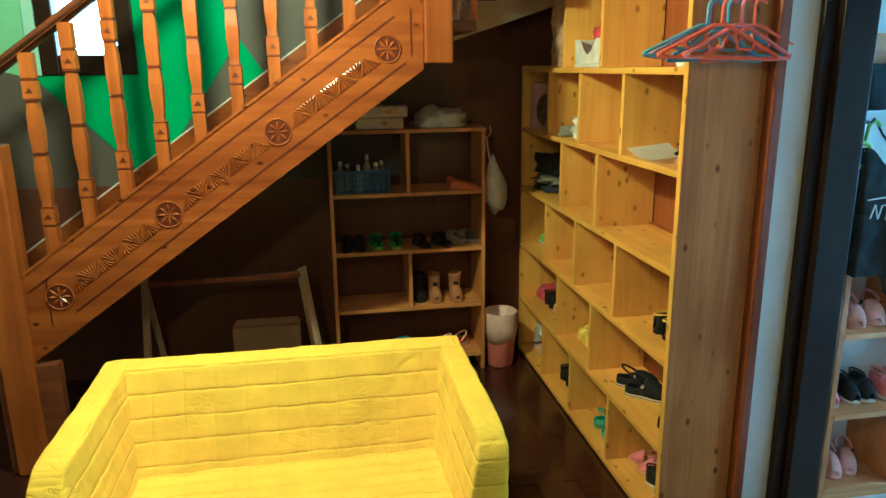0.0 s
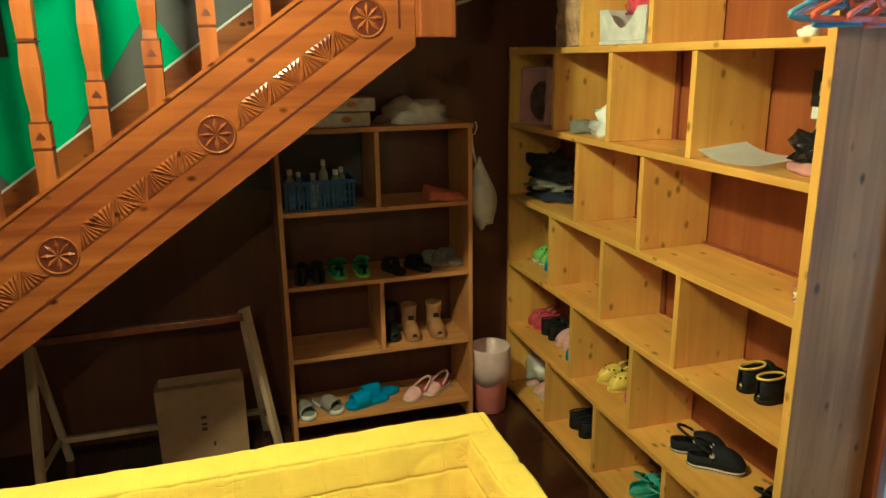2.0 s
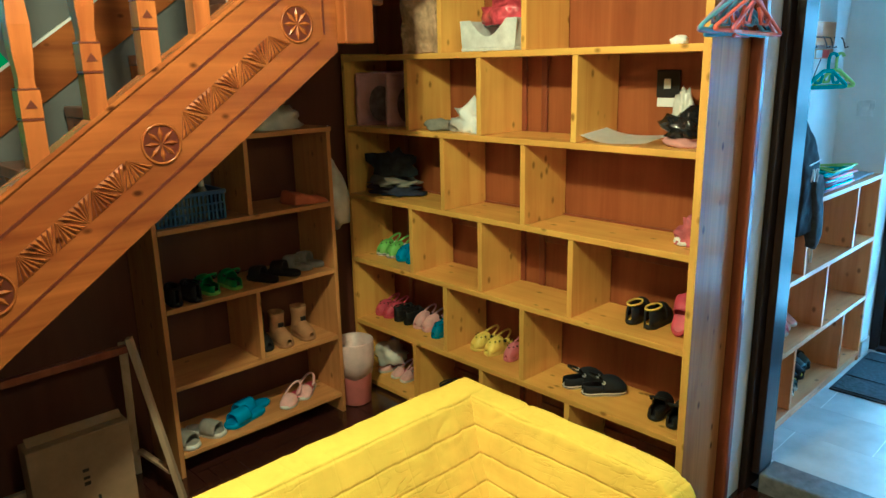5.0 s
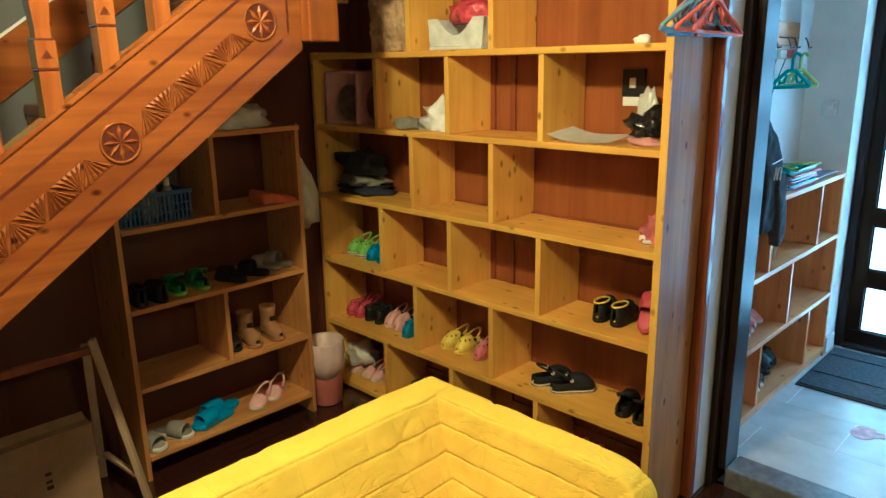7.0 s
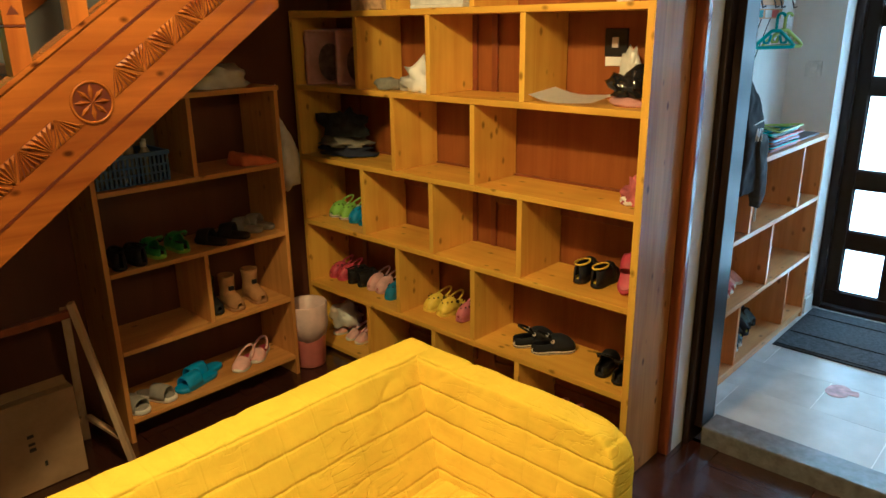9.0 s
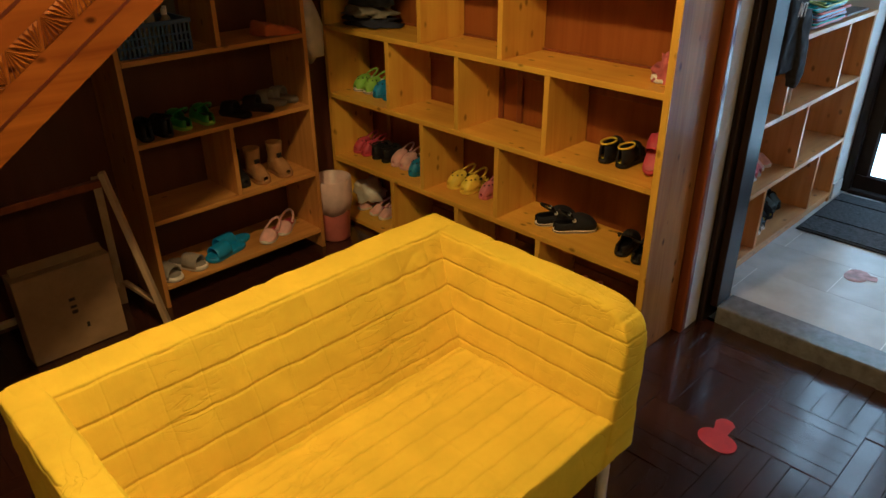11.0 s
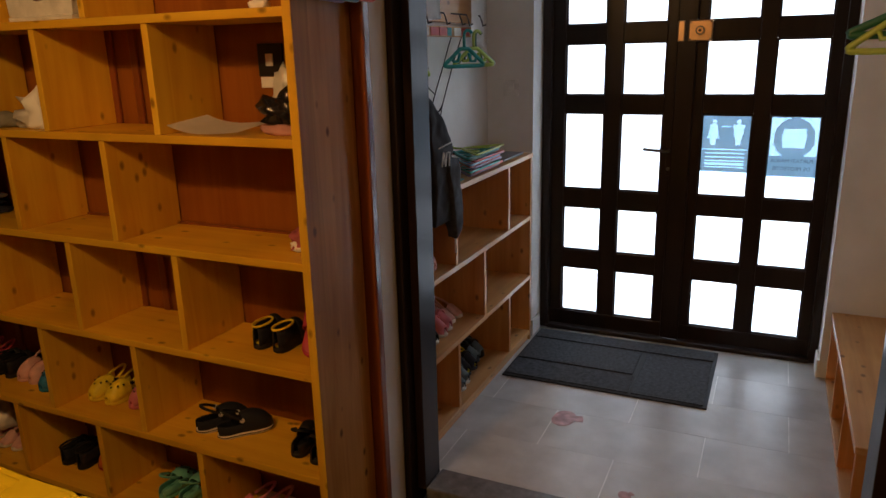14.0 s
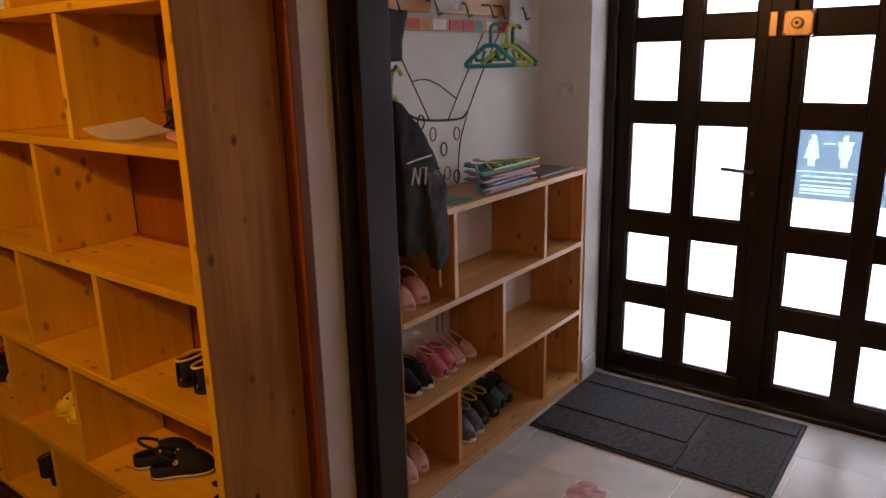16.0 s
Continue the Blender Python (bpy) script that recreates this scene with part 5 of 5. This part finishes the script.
# basket, boxes and bag on the low shelf
basket = thing("basket", (0.215, 3.86, 1.05), "blue perforated plastic basket with bottles", "basket")
M_BLUEP = plain("blue basket plastic", (0.03, 0.09, 0.26), 0.4)
KX0, KX1, KY0, KY1, KZ = 0.08, 0.37, 3.775, 3.97, 1.051
part("base", box(KX0, KX1, KY0, KY1, KZ, KZ + 0.005, 0.002), M_BLUEP, basket)
for y in (KY0, KY1 - 0.004):
    for i in range(17):
        x = KX0 + (KX1 - KX0 - 0.009) * i / 16
        part("slat", box(x, x + 0.009, y, y + 0.004, KZ + 0.0055, KZ + 0.105), M_BLUEP, basket)
    for z in (0.035, 0.065):
        part("band", box(KX0, KX1, y - 0.001, y + 0.005, KZ + z, KZ + z + 0.007), M_BLUEP, basket)
for x in (KX0, KX1 - 0.004):
    part("end_wall", box(x, x + 0.004, KY0 + 0.005, KY1 - 0.005, KZ + 0.0055, KZ + 0.105), M_BLUEP, basket)
bm = bmesh.new()
for a in ((KX0 - 0.005, KX1 + 0.005, KY0 - 0.007, KY0 + 0.005), (KX0 - 0.005, KX1 + 0.005, KY1 - 0.005, KY1 + 0.007), (KX0 - 0.005, KX0 + 0.007, KY0 + 0.006, KY1 - 0.006), (KX1 - 0.007, KX1 + 0.005, KY0 + 0.006, KY1 - 0.006)):
    box(*a, KZ + 0.1055, KZ + 0.122, 0.002, bm)
part("rim", bm, M_BLUEP, basket)
M_BOTTLE = plain("cloudy bottle plastic", (0.45, 0.42, 0.36), 0.25, 0, 0.1)
for i, (x, y, r, h, m) in enumerate(((0.11, 3.83, 0.022, 0.16, M_BOTTLE), (0.15, 3.88, 0.02, 0.14, M_CLOTHG), (0.205, 3.83, 0.022, 0.14, M_WHITEP), (0.255, 3.87, 0.02, 0.19, M_BOTTLE), (0.30, 3.83, 0.023, 0.15, M_BOTTLE), (0.335, 3.90, 0.018, 0.15, M_CLOTHG))):
    bt = thing("bottle", (x, y, KZ + 0.006), "small plastic bottle standing in the blue basket", "bottle", "bottles in the basket")
    z = KZ + 0.006
    part("flask", lathe([(r * 0.9, z), (r, z + 0.006), (r, z + h * 0.68), (r * 0.45, z + h * 0.8), (r * 0.42, z + h * 0.86)], 14, None, (x, y)), m, bt, "", True)
    part("cap", lathe([(r * 0.5, z + h * 0.861), (r * 0.5, z + h)], 12, None, (x, y)), M_WHITEP, bt)
for i, (x0, y0, z0) in enumerate(((0.20, 3.78, 1.3865), (0.225, 3.79, 1.4455))):
    bx = thing("organiser_box", (x0 + 0.12, y0 + 0.09, z0), "white plastic organiser box with a grip hole", "box", "organiser boxes")
    part("case", box(x0, x0 + 0.25, y0, y0 + 0.18, z0, z0 + 0.058, 0.006), M_WHITEP, bx)
    part("grip_hole", prism([(x0 + 0.15 + 0.022 * math.cos(2 * math.pi * k / 14), z0 + 0.03 + 0.012 * math.sin(2 * math.pi * k / 14)) for k in range(14)], y0 - 0.0015, y0 + 0.001), M_KRAFT, bx)
heap("plastic_bag", (0.66, 3.87, 1.386), (0.15, 0.10, 0.10), M_POLY, "crumpled white plastic bag on top of the low shelf", "bag", 13, 0.5, 4)
M_ORC = plain("orange folded cloth", (0.60, 0.15, 0.03), 0.8)
bm = slab([(0.69, 3.76, 1.052), (0.86, 3.75, 1.052), (0.86, 3.90, 1.052), (0.69, 3.90, 1.052), (0.70, 3.78, 1.105), (0.855, 3.77, 1.068), (0.855, 3.88, 1.07), (0.70, 3.88, 1.11)], (14, 12, 4), lambda co, nrm: 0.010 * noise.noise(co * 24), 1)
tagged(finish("folded_cloth", bm, M_ORC, True), "orange folded cloth lying on the low shelf", "cloth")


# ---- hall: coat rack, drawing, jacket, papers ----
rack = thing("coat_rack", (2.5, 2.36, 1.68), "wooden coat rack board with coloured name strips", "coat rack")
part("rack_board", box(1.95, 2.93, 2.35, 2.3695, 1.692, 1.80, 0.003), M_PINE2_X, rack)
part("strip_board", box(1.95, 2.93, 2.355, 2.3695, 1.632, 1.676, 0.002), M_PINE2_X, rack)
M_STR = [plain("red label", (0.62, 0.07, 0.04), 0.5), plain("orange label", (0.62, 0.25, 0.06), 0.5), plain("teal label", (0.05, 0.33, 0.38), 0.5), plain("white label", (0.75, 0.72, 0.66), 0.5)]
for i, (x0, x1, k) in enumerate(((2.0, 2.10, 1), (2.12, 2.24, 0), (2.245, 2.31, 1), (2.32, 2.40, 3), (2.42, 2.50, 0), (2.505, 2.58, 0), (2.59, 2.63, 2), (2.66, 2.74, 3), (2.745, 2.83, 0))):
    part("name_label", box(x0, x1, 2.352, 2.3545, 1.637, 1.671), M_STR[k], rack)
for x in (2.08, 2.28, 2.46, 2.62, 2.70, 2.86):
    part("hook", tube([(x, 2.349, 1.73), (x, 2.31, 1.725), (x, 2.30, 1.70), (x, 2.295, 1.68), (x, 2.28, 1.685)], 0.004, 6), M_CHROME, rack)
for mat, lab, x, y, rz, w in ((H_TE, "teal plastic coat hanger", 2.53, 2.25, -34, 0.22), (H_LG, "lime plastic coat hanger", 2.66, 2.26, -30, 0.24), (H_DG, "dark green plastic coat hanger", 2.74, 2.285, -24, 0.26)):
    hg = hanger(mat, lab + " on the hall rack", w, 0.072, 0.0085)
    hg.matrix_basis = pose(x, y, 1.655, 0, 0, rz)
for x0, x1, z0, z1, t in ((2.26, 2.46, 1.695, 1.90, 4), (2.76, 2.95, 1.60, 1.92, -8)):
    bm = bmesh.new()
    g = [[bm.verts.new((x0 + (x1 - x0) * i / 5, 2.318 - 0.014 * math.sin(i * 0.7 + j * 0.5) * (1 - j / 6), z0 + (z1 - z0) * j / 6 + 0.004 * t * (i / 5 - 0.5))) for j in range(7)] for i in range(6)]
    for i in range(5):
        for j in range(6):
            bm.faces.new((g[i][j], g[i + 1][j], g[i + 1][j + 1], g[i][j + 1]))
    bmesh.ops.solidify(bm, geom=list(bm.faces), thickness=0.001)
    tagged(finish("paper_sheet", bm, M_PAPER, True), "white sheet of paper pinned to the hall rack", "paper")

drawing = thing("wall_drawing", (2.35, 2.369, 1.1), "black line drawing painted on the white wall", "drawing", "", "structure")
M_LINE = plain("black paint line", (0.015, 0.015, 0.016), 0.6, 0, 0.1, 12, 0)
M_LINE2 = plain("reddish grey paint line", (0.33, 0.24, 0.21), 0.6, 0, 0.1, 12, 0)
WY = 2.3685


def stroke(pts, r=0.0023, m=None):
    smooth_pts = []
    for i in range(len(pts) - 1):
        for k in range(4):
            t = k / 4
            p0, p1, p2, p3 = (Vector(pts[max(0, min(len(pts) - 1, q))]) for q in (i - 1, i, i + 1, i + 2))
            smooth_pts.append(0.5 * ((2 * p1) + (p2 - p0) * t + (2 * p0 - 5 * p1 + 4 * p2 - p3) * t * t + (3 * p1 - p0 - 3 * p2 + p3) * t ** 3))
    smooth_pts.append(Vector(pts[-1]))
    part("stroke", tube([(p.x, WY, p.y) for p in smooth_pts], r, 6), m or M_LINE, drawing)


stroke([(2.165, 1.54), (2.235, 1.435), (2.305, 1.33)])
stroke([(2.215, 1.463), (2.29, 1.468), (2.366, 1.447), (2.43, 1.415), (2.479, 1.391)])
stroke([(2.06, 1.47), (2.10, 1.42), (2.16, 1.37), (2.24, 1.335), (2.33, 1.322), (2.43, 1.316), (2.51, 1.317), (2.545, 1.338)], 0.0045)
stroke([(2.423, 1.318), (2.49, 1.41), (2.563, 1.502), (2.62, 1.58), (2.66, 1.63)])
stroke([(2.54, 1.325), (2.62, 1.44), (2.70, 1.545), (2.783, 1.64)])
stroke([(2.54, 1.32), (2.50, 1.24), (2.485, 1.17), (2.475, 1.09), (2.47, 1.0)])
stroke([(2.33, 0.70), (2.325, 0.62), (2.32, 0.5)])
stroke([(2.37, 0.70), (2.36, 0.62), (2.355, 0.5)])
for x, z, m in ((2.26, 1.322, M_LINE), (2.328, 1.273, M_LINE2), (2.391, 1.212, M_LINE), (2.475, 1.262, M_LINE2), (2.47, 1.10, M_LINE), (2.41, 1.12, M_LINE2), (2.35, 1.11, M_LINE)):
    part("oval", tube([(x + 0.018 * math.cos(2 * math.pi * i / 20), WY, z + 0.024 * math.sin(2 * math.pi * i / 20)) for i in range(20)], 0.0028, 6, None, True), m, drawing)
# a loose red cord in the hall shelf
cord = thing("cord", (2.2, 2.345, 0.90), "thin dark red cord hanging in the hall shelf", "cord")
for pts in (((2.20, 2.33, 1.045), (2.205, 2.33, 0.96), (2.23, 2.335, 0.84)), ((2.205, 2.33, 1.03), (2.22, 2.33, 0.95), (2.27, 2.335, 0.88)), ((2.20, 2.33, 1.02), (2.24, 2.33, 1.03), (2.29, 2.335, 1.02)), ((2.20, 2.33, 1.03), (2.19, 2.33, 0.96), (2.185, 2.335, 0.90))):
    part("strand", tube(pts, 0.002, 5), plain("dark red cord", (0.10, 0.02, 0.015), 0.7), cord)
wsw = thing("light_switch", (3.095, 2.26, 1.38), "white light switch on the hall pier", "light switch")
part("plate", box(3.090, 3.0995, 2.20, 2.28, 1.345, 1.425, 0.003), M_WHITEP, wsw)
part("rocker", box(3.087, 3.0902, 2.222, 2.258, 1.362, 1.408, 0.001), M_WHITEP, wsw)

jacket = thing("jacket", (1.86, 2.06, 0.95), "dark grey child's jacket hanging on a hook by the opening", "jacket")
M_JACK = plain("charcoal padded cloth", (0.022, 0.024, 0.028), 0.85, 0, 0.25, 16, 0.5)
M_JACK2 = plain("grey marl sleeve", (0.055, 0.06, 0.068), 0.9, 0, 0.25, 40, 0.6)
fold = lambda co, nrm: 0.010 * noise.noise(co * 9) + 0.007 * noise.noise(co * 25)
part("yoke", slab([(1.752, 2.03, 1.20), (1.950, 2.03, 1.215), (1.950, 2.10, 1.215), (1.752, 2.10, 1.20), (1.760, 2.055, 1.43), (1.790, 2.055, 1.425), (1.790, 2.09, 1.425), (1.760, 2.09, 1.43)], (14, 8, 20), fold, 2), M_JACK, jacket, "", True)
part("body", slab([(1.758, 2.035, 0.985), (1.868, 2.03, 1.0), (1.868, 2.095, 1.0), (1.758, 2.095, 0.985), (1.752, 2.03, 1.215), (1.915, 2.03, 1.225), (1.915, 2.10, 1.225), (1.752, 2.10, 1.215)], (12, 8, 20), fold, 2), M_JACK, jacket, "", True)
part("sleeve", slab([(1.882, 2.012, 0.925), (1.928, 2.012, 0.945), (1.928, 2.055, 0.945), (1.882, 2.055, 0.925), (1.838, 2.015, 1.225), (1.945, 2.015, 1.215), (1.945, 2.07, 1.215), (1.838, 2.07, 1.225)], (10, 6, 22), fold, 2), M_JACK2, jacket, "grey marl sleeve", True)
part("piping", tube([(1.757, 2.018, 1.262), (1.80, 2.015, 1.268), (1.865, 2.018, 1.272)], 0.0025, 6), M_WHITEP, jacket, "thin pale piping")
for p, q in (((1.768, 1.20), (1.782, 1.248)), ((1.782, 1.248), (1.797, 1.198)), ((1.797, 1.198), (1.808, 1.245)), ((1.814, 1.245), (1.838, 1.240)), ((1.832, 1.240), (1.826, 1.194))):
    part("emblem_bar", bar((p[0], 2.012, p[1]), (q[0], 2.012, q[1]), 0.004, 0.003), M_WHITEP, jacket)
part("drawcord", tube([(1.905, 2.03, 0.935), (1.907, 2.03, 0.90), (1.909, 2.03, 0.865)], 0.004), M_WHITEP, jacket)
hg = hanger(H_LG, "green plastic coat hanger holding the jacket", 0.15, 0.075, 0.008)
hg.matrix_basis = pose(1.775, 2.072, 1.515, 0, 12, 0)
peg2 = thing("coat_peg", (1.775, 2.09, 1.50), "steel coat peg by the opening", "peg")
part("peg_bar", tube([(1.775, 2.40, 1.508), (1.775, 2.07, 1.508), (1.775, 2.058, 1.522)], 0.005), M_CHROME, peg2)
bag = thing("cloth_bag", (1.93, 2.30, 1.55), "dark cloth bag hanging on the rack", "bag")
part("sack", slab([(1.95, 2.28, 1.53), (2.06, 2.28, 1.53), (2.06, 2.34, 1.53), (1.95, 2.34, 1.53), (1.93, 2.29, 1.69), (2.11, 2.29, 1.69), (2.11, 2.33, 1.69), (1.93, 2.33, 1.69)], (8, 4, 10), lambda co, nrm: 0.008 * noise.noise(co * 20), 1), M_JACK, bag, "", True)

# hangers lying on the hall shelf
for i, (mat, col) in enumerate(((H_LI, "lilac"), (H_PK, "coral"), (H_TE, "teal"), (H_LI, "lilac"), (H_OR, "orange"), (H_BL, "pale blue"), (H_PK, "coral"), (H_DG, "dark green"), (H_TE, "teal"), (H_LG, "lime"))):
    hg = hanger(mat, col + " plastic hanger in a loose pile on the hall shelf", 0.36, 0.13, 0.0045, "pile of hangers")
    hg.matrix_basis = pose(2.48 + 0.03 * math.sin(i * 2.3), 2.335 + 0.008 * math.cos(i * 1.7), 1.0755 + 0.0092 * i, -90, 0, 4 * math.sin(i * 3.1))
fold = thing("folder", (2.1, 2.2, 1.071), "teal plastic folder lying on the hall shelf", "folder", "folders on the hall shelf")
part("cover", box(1.99, 2.24, 2.135, 2.32, 1.071, 1.077, 0.002), plain("teal film", (0.05, 0.22, 0.20), 0.35), fold)
fold2 = thing("folder", (2.1, 2.2, 1.078), "olive plastic folder lying on another folder", "folder", "folders on the hall shelf")
part("cover", box(2.0, 2.22, 2.145, 2.32, 1.0775, 1.083, 0.002), plain("olive film", (0.16, 0.20, 0.08), 0.35), fold2)
fold3 = thing("folder", (2.88, 2.2, 1.071), "grey plastic folder lying near the wall", "folder", "folders on the hall shelf")
part("cover", box(2.72, 3.0, 2.14, 2.33, 1.071, 1.082, 0.003), plain("grey film", (0.12, 0.11, 0.12), 0.35), fold3)
# hanger by the near side of the opening
hg = hanger(H_LG, "lime plastic coat hanger by the opening", 0.34, 0.11, 0.009)
hg.matrix_basis = pose(1.78, 0.71, 1.73, 0, 0, 78)
hg = hanger(H_DG, "dark green plastic coat hanger by the opening", 0.34, 0.07, 0.011)
hg.matrix_basis = pose(1.80, 0.71, 1.73, 0, 0, 82)
peg3 = thing("coat_peg", (1.79, 0.71, 1.73), "steel coat peg on the door frame", "peg")
part("peg_bar", tube([(1.7225, 0.69, 1.725), (1.81, 0.71, 1.725), (1.82, 0.71, 1.74)], 0.005), M_CHROME, peg3)

# ---- notices on the door panes ----
M_SHEET = frosted("pale blue notice film", (0.55, 0.68, 0.76), 0.12)
M_SHEETD = frosted("slate blue notice ink", (0.42, 0.49, 0.52), 0.30)


def stencil(y0, y1, z0, z1, keep, n=44):
    """A thin printed film, cut out where keep(u, v) is false; u runs to the right as one faces the door."""
    bm = bmesh.new()
    vs = {}

    def vert(i, j):
        if (i, j) not in vs:
            vs[i, j] = bm.verts.new((DOOR_X + 0.0165, y1 + (y0 - y1) * i / n, z0 + (z1 - z0) * j / n))
        return vs[i, j]
    for i in range(n):
        for j in range(n):
            if keep((i + 0.5) / n, (j + 0.5) / n):
                bm.faces.new((vert(i, j), vert(i + 1, j), vert(i + 1, j + 1), vert(i, j + 1)))
    return bm


def first_notice(u, v):
    if min(u, 1 - u) < 0.03 or min(v, 1 - v) < 0.03:
        return True
    if v > 0.42:
        for c, w0, w1 in ((0.24, 0.07, 0.13), (0.76, 0.12, 0.08)):
            if (u - c) ** 2 + (v - 0.89) ** 2 < 0.0022:
                return False
            if 0.47 < v < 0.83 and abs(u - c) < (w0 + (w1 - w0) * (0.83 - v) / 0.25 if v > 0.60 else 0.05):
                return False
        return not (abs(v - 0.80) < 0.008 and 0.40 < u < 0.60 or abs(v - 0.50) < 0.008 and 0.40 < u < 0.60)
    if v > 0.385:
        return v > 0.40
    return not (0.10 < u < 0.90 and (v * 16) % 1 < 0.42 and 0.05 < v < 0.36)


def second_notice(u, v):
    r = math.hypot(u - 0.5, (v - 0.64) * 1.25)
    if v > 0.34:
        if r < 0.42:
            return not (abs(u - 0.5) < 0.25 - 0.2 * abs(v - 0.64) and abs(v - 0.64) < 0.16)
        return min(u, 1 - u) < 0.03 or v > 0.97
    return True


for name, (y0, y1), (z0, z1), fn, lab in (("notice", (1.118, 1.340), (0.975, 1.250), first_notice, "blue printed notice with two plain shapes on a door pane"), ("notice", (0.827, 1.042), (0.965, 1.250), second_notice, "blue printed notice with a round emblem on a door pane")):
    nt_ob = thing(name, (DOOR_X + 0.0165, (y0 + y1) / 2, z0), lab, "notice", "notices on the door")
    part("film", box(DOOR_X + 0.0175, DOOR_X + 0.0185, y0, y1, z0, z1), M_SHEET, nt_ob)
    part("print", stencil(y0 + 0.004, y1 - 0.004, z0 + 0.004, z1 - 0.004, fn), M_SHEETD, nt_ob)
txt = bpy.data.curves.new("lettering", "FONT")
txt.body, txt.size, txt.align_x, txt.space_line = "PURTATI MASCA\nDE PROTECTIE", 0.024, "CENTER", 1.5
txt_ob = new("lettering", txt)
me = bpy.data.meshes.new_from_object(txt_ob)
bpy.data.objects.remove(txt_ob)
me.materials.append(M_INK)
me.transform(Matrix.Translation((DOOR_X + 0.0155, 0.935, 1.033)) @ Matrix(((0, 0, 1, 0), (1, 0, 0, 0), (0, 1, 0, 0), (0, 0, 0, 1))))
ob = new("lettering", me)
ob.parent = nt_ob
ob.matrix_parent_inverse = Matrix.Translation(nt_ob.location).inverted()

# ---- footprints on the floor ----
M_STICK = plain("red vinyl sticker", (0.50, 0.035, 0.03), 0.35, 0, 0.08)
M_STICK2 = plain("worn pink vinyl sticker", (0.55, 0.30, 0.30), 0.5, 0, 0.25, 25)
for x, y, z, rz, m, lab in ((0.945, 1.688, 0.0012, 10, M_STICK, "red footprint sticker on the parquet"), (2.28, 1.715, TILE_Z + 0.001, -75, M_STICK2, "worn pink footprint sticker on the tiles"), (1.83, 1.375, TILE_Z + 0.001, -40, M_STICK2, "worn pink sticker scrap on the tiles")):
    k = 0.45 if "scrap" in lab else 1.0
    pts = []
    for i in range(40):
        a = 2 * math.pi * i / 40
        heel = 0.088 * math.cos(a) + math.sqrt(max(0.0, 0.033 ** 2 - (0.088 * math.sin(a)) ** 2)) if abs(math.sin(a)) < 0.37 and math.cos(a) > 0 else 0.0
        r = max(0.056 + 0.010 * math.cos(2 * (a - 1.2)), heel if m is M_STICK else 0.9 * min(heel, 0.09))
        pts.append((k * r * math.cos(a), k * r * math.sin(a)))
    bm = prism(pts, 0, 0.0012, None, "z")
    st = finish("footprint_sticker", bm, m)
    st.matrix_basis = pose(x, y, z, 0, 0, rz)
    tagged(st, lab, "sticker", "floor stickers")


# ---- floors, piece by piece ----
TW, TL, GAP = 0.30, 0.60, 0.004
tile_mesh = bpy.data.meshes.new("tile")
bm = box(0, TW - 0.001, 0, TL - GAP, 0, 0.01)
bm.to_mesh(tile_mesh)
bm.free()
tile_mesh.materials.append(M_TILE)
hall_floor = bpy.data.objects["floor_hall"]
for i in range(-1, 6):
    for j in range(-1, 5):
        x, y = 1.745 + i * TW, 0.26 + j * TL + (0.3 if i % 2 else 0.0)
        x1, y1 = min(x + TW - 0.001, DOOR_X - 0.035), min(y + TL - GAP, HALL_Y1 - 0.001)
        x0, y0 = max(x, 1.742), max(y, HALL_Y0 + 0.001)
        if x1 - x0 < 0.02 or y1 - y0 < 0.02:
            continue
        whole = x0 == x and y0 == y and x1 == x + TW - 0.001 and y1 == y + TL - GAP
        if whole:
            ob = new("tile", tile_mesh)
            ob.location = (x, y, TILE_Z - 0.01)
        else:
            ob = finish("tile", box(x0, x1, y0, y1, TILE_Z - 0.01, TILE_Z), M_TILE)
        ob.parent = hall_floor

SQ, N = 0.30, 5
W = SQ / N
meshes = []
for turn in (0, 1):
    me = bpy.data.meshes.new("parquet_block")
    bm = box(0.0005, SQ - 0.0005, 0.0006, W - 0.0006, -0.012, 0, 0.0009) if turn == 0 else box(0.0006, W - 0.0006, 0.0005, SQ - 0.0005, -0.012, 0, 0.0009)
    bm.to_mesh(me)
    bm.free()
    me.materials.append(M_PARQUET if turn == 0 else M_PARQUET_Y)
    meshes.append(me)
floor_main = bpy.data.objects["floor"]
rng = random.Random(5)
rest = bmesh.new()
for i in range(13):
    for j in range(19):
        x, y = 1.60 - (i + 1) * SQ, BACK_Y - (j + 1) * SQ
        turn = (i + j) % 2
        near = i < 5 and 5 <= j < 14
        for s in range(N):
            dx, dy = (0, s * W) if turn == 0 else (s * W, 0)
            lift = rng.uniform(-0.0008, 0.0002)
            if near:
                ob = new("parquet_block", meshes[turn])
                ob.location = (x + dx, y + dy, lift)
                ob.rotation_euler = (rng.uniform(-0.009, 0.009), rng.uniform(-0.009, 0.009), 0)
                ob.parent = floor_main
            else:
                a = (x + 0.0005, x + SQ - 0.0005, y + dy + 0.0006, y + dy + W - 0.0006) if turn == 0 else (x + dx + 0.0006, x + dx + W - 0.0006, y + 0.0005, y + SQ - 0.0005)
                vs = [rest.verts.new((a[p], a[q], lift)) for p, q in ((0, 2), (1, 2), (1, 3), (0, 3))]
                rest.faces.new(vs)
ob = finish("parquet_field", rest, M_PARQUET)
ob.parent = floor_main
tagged(ob, "dark brown parquet blocks", "", "", "stuff")
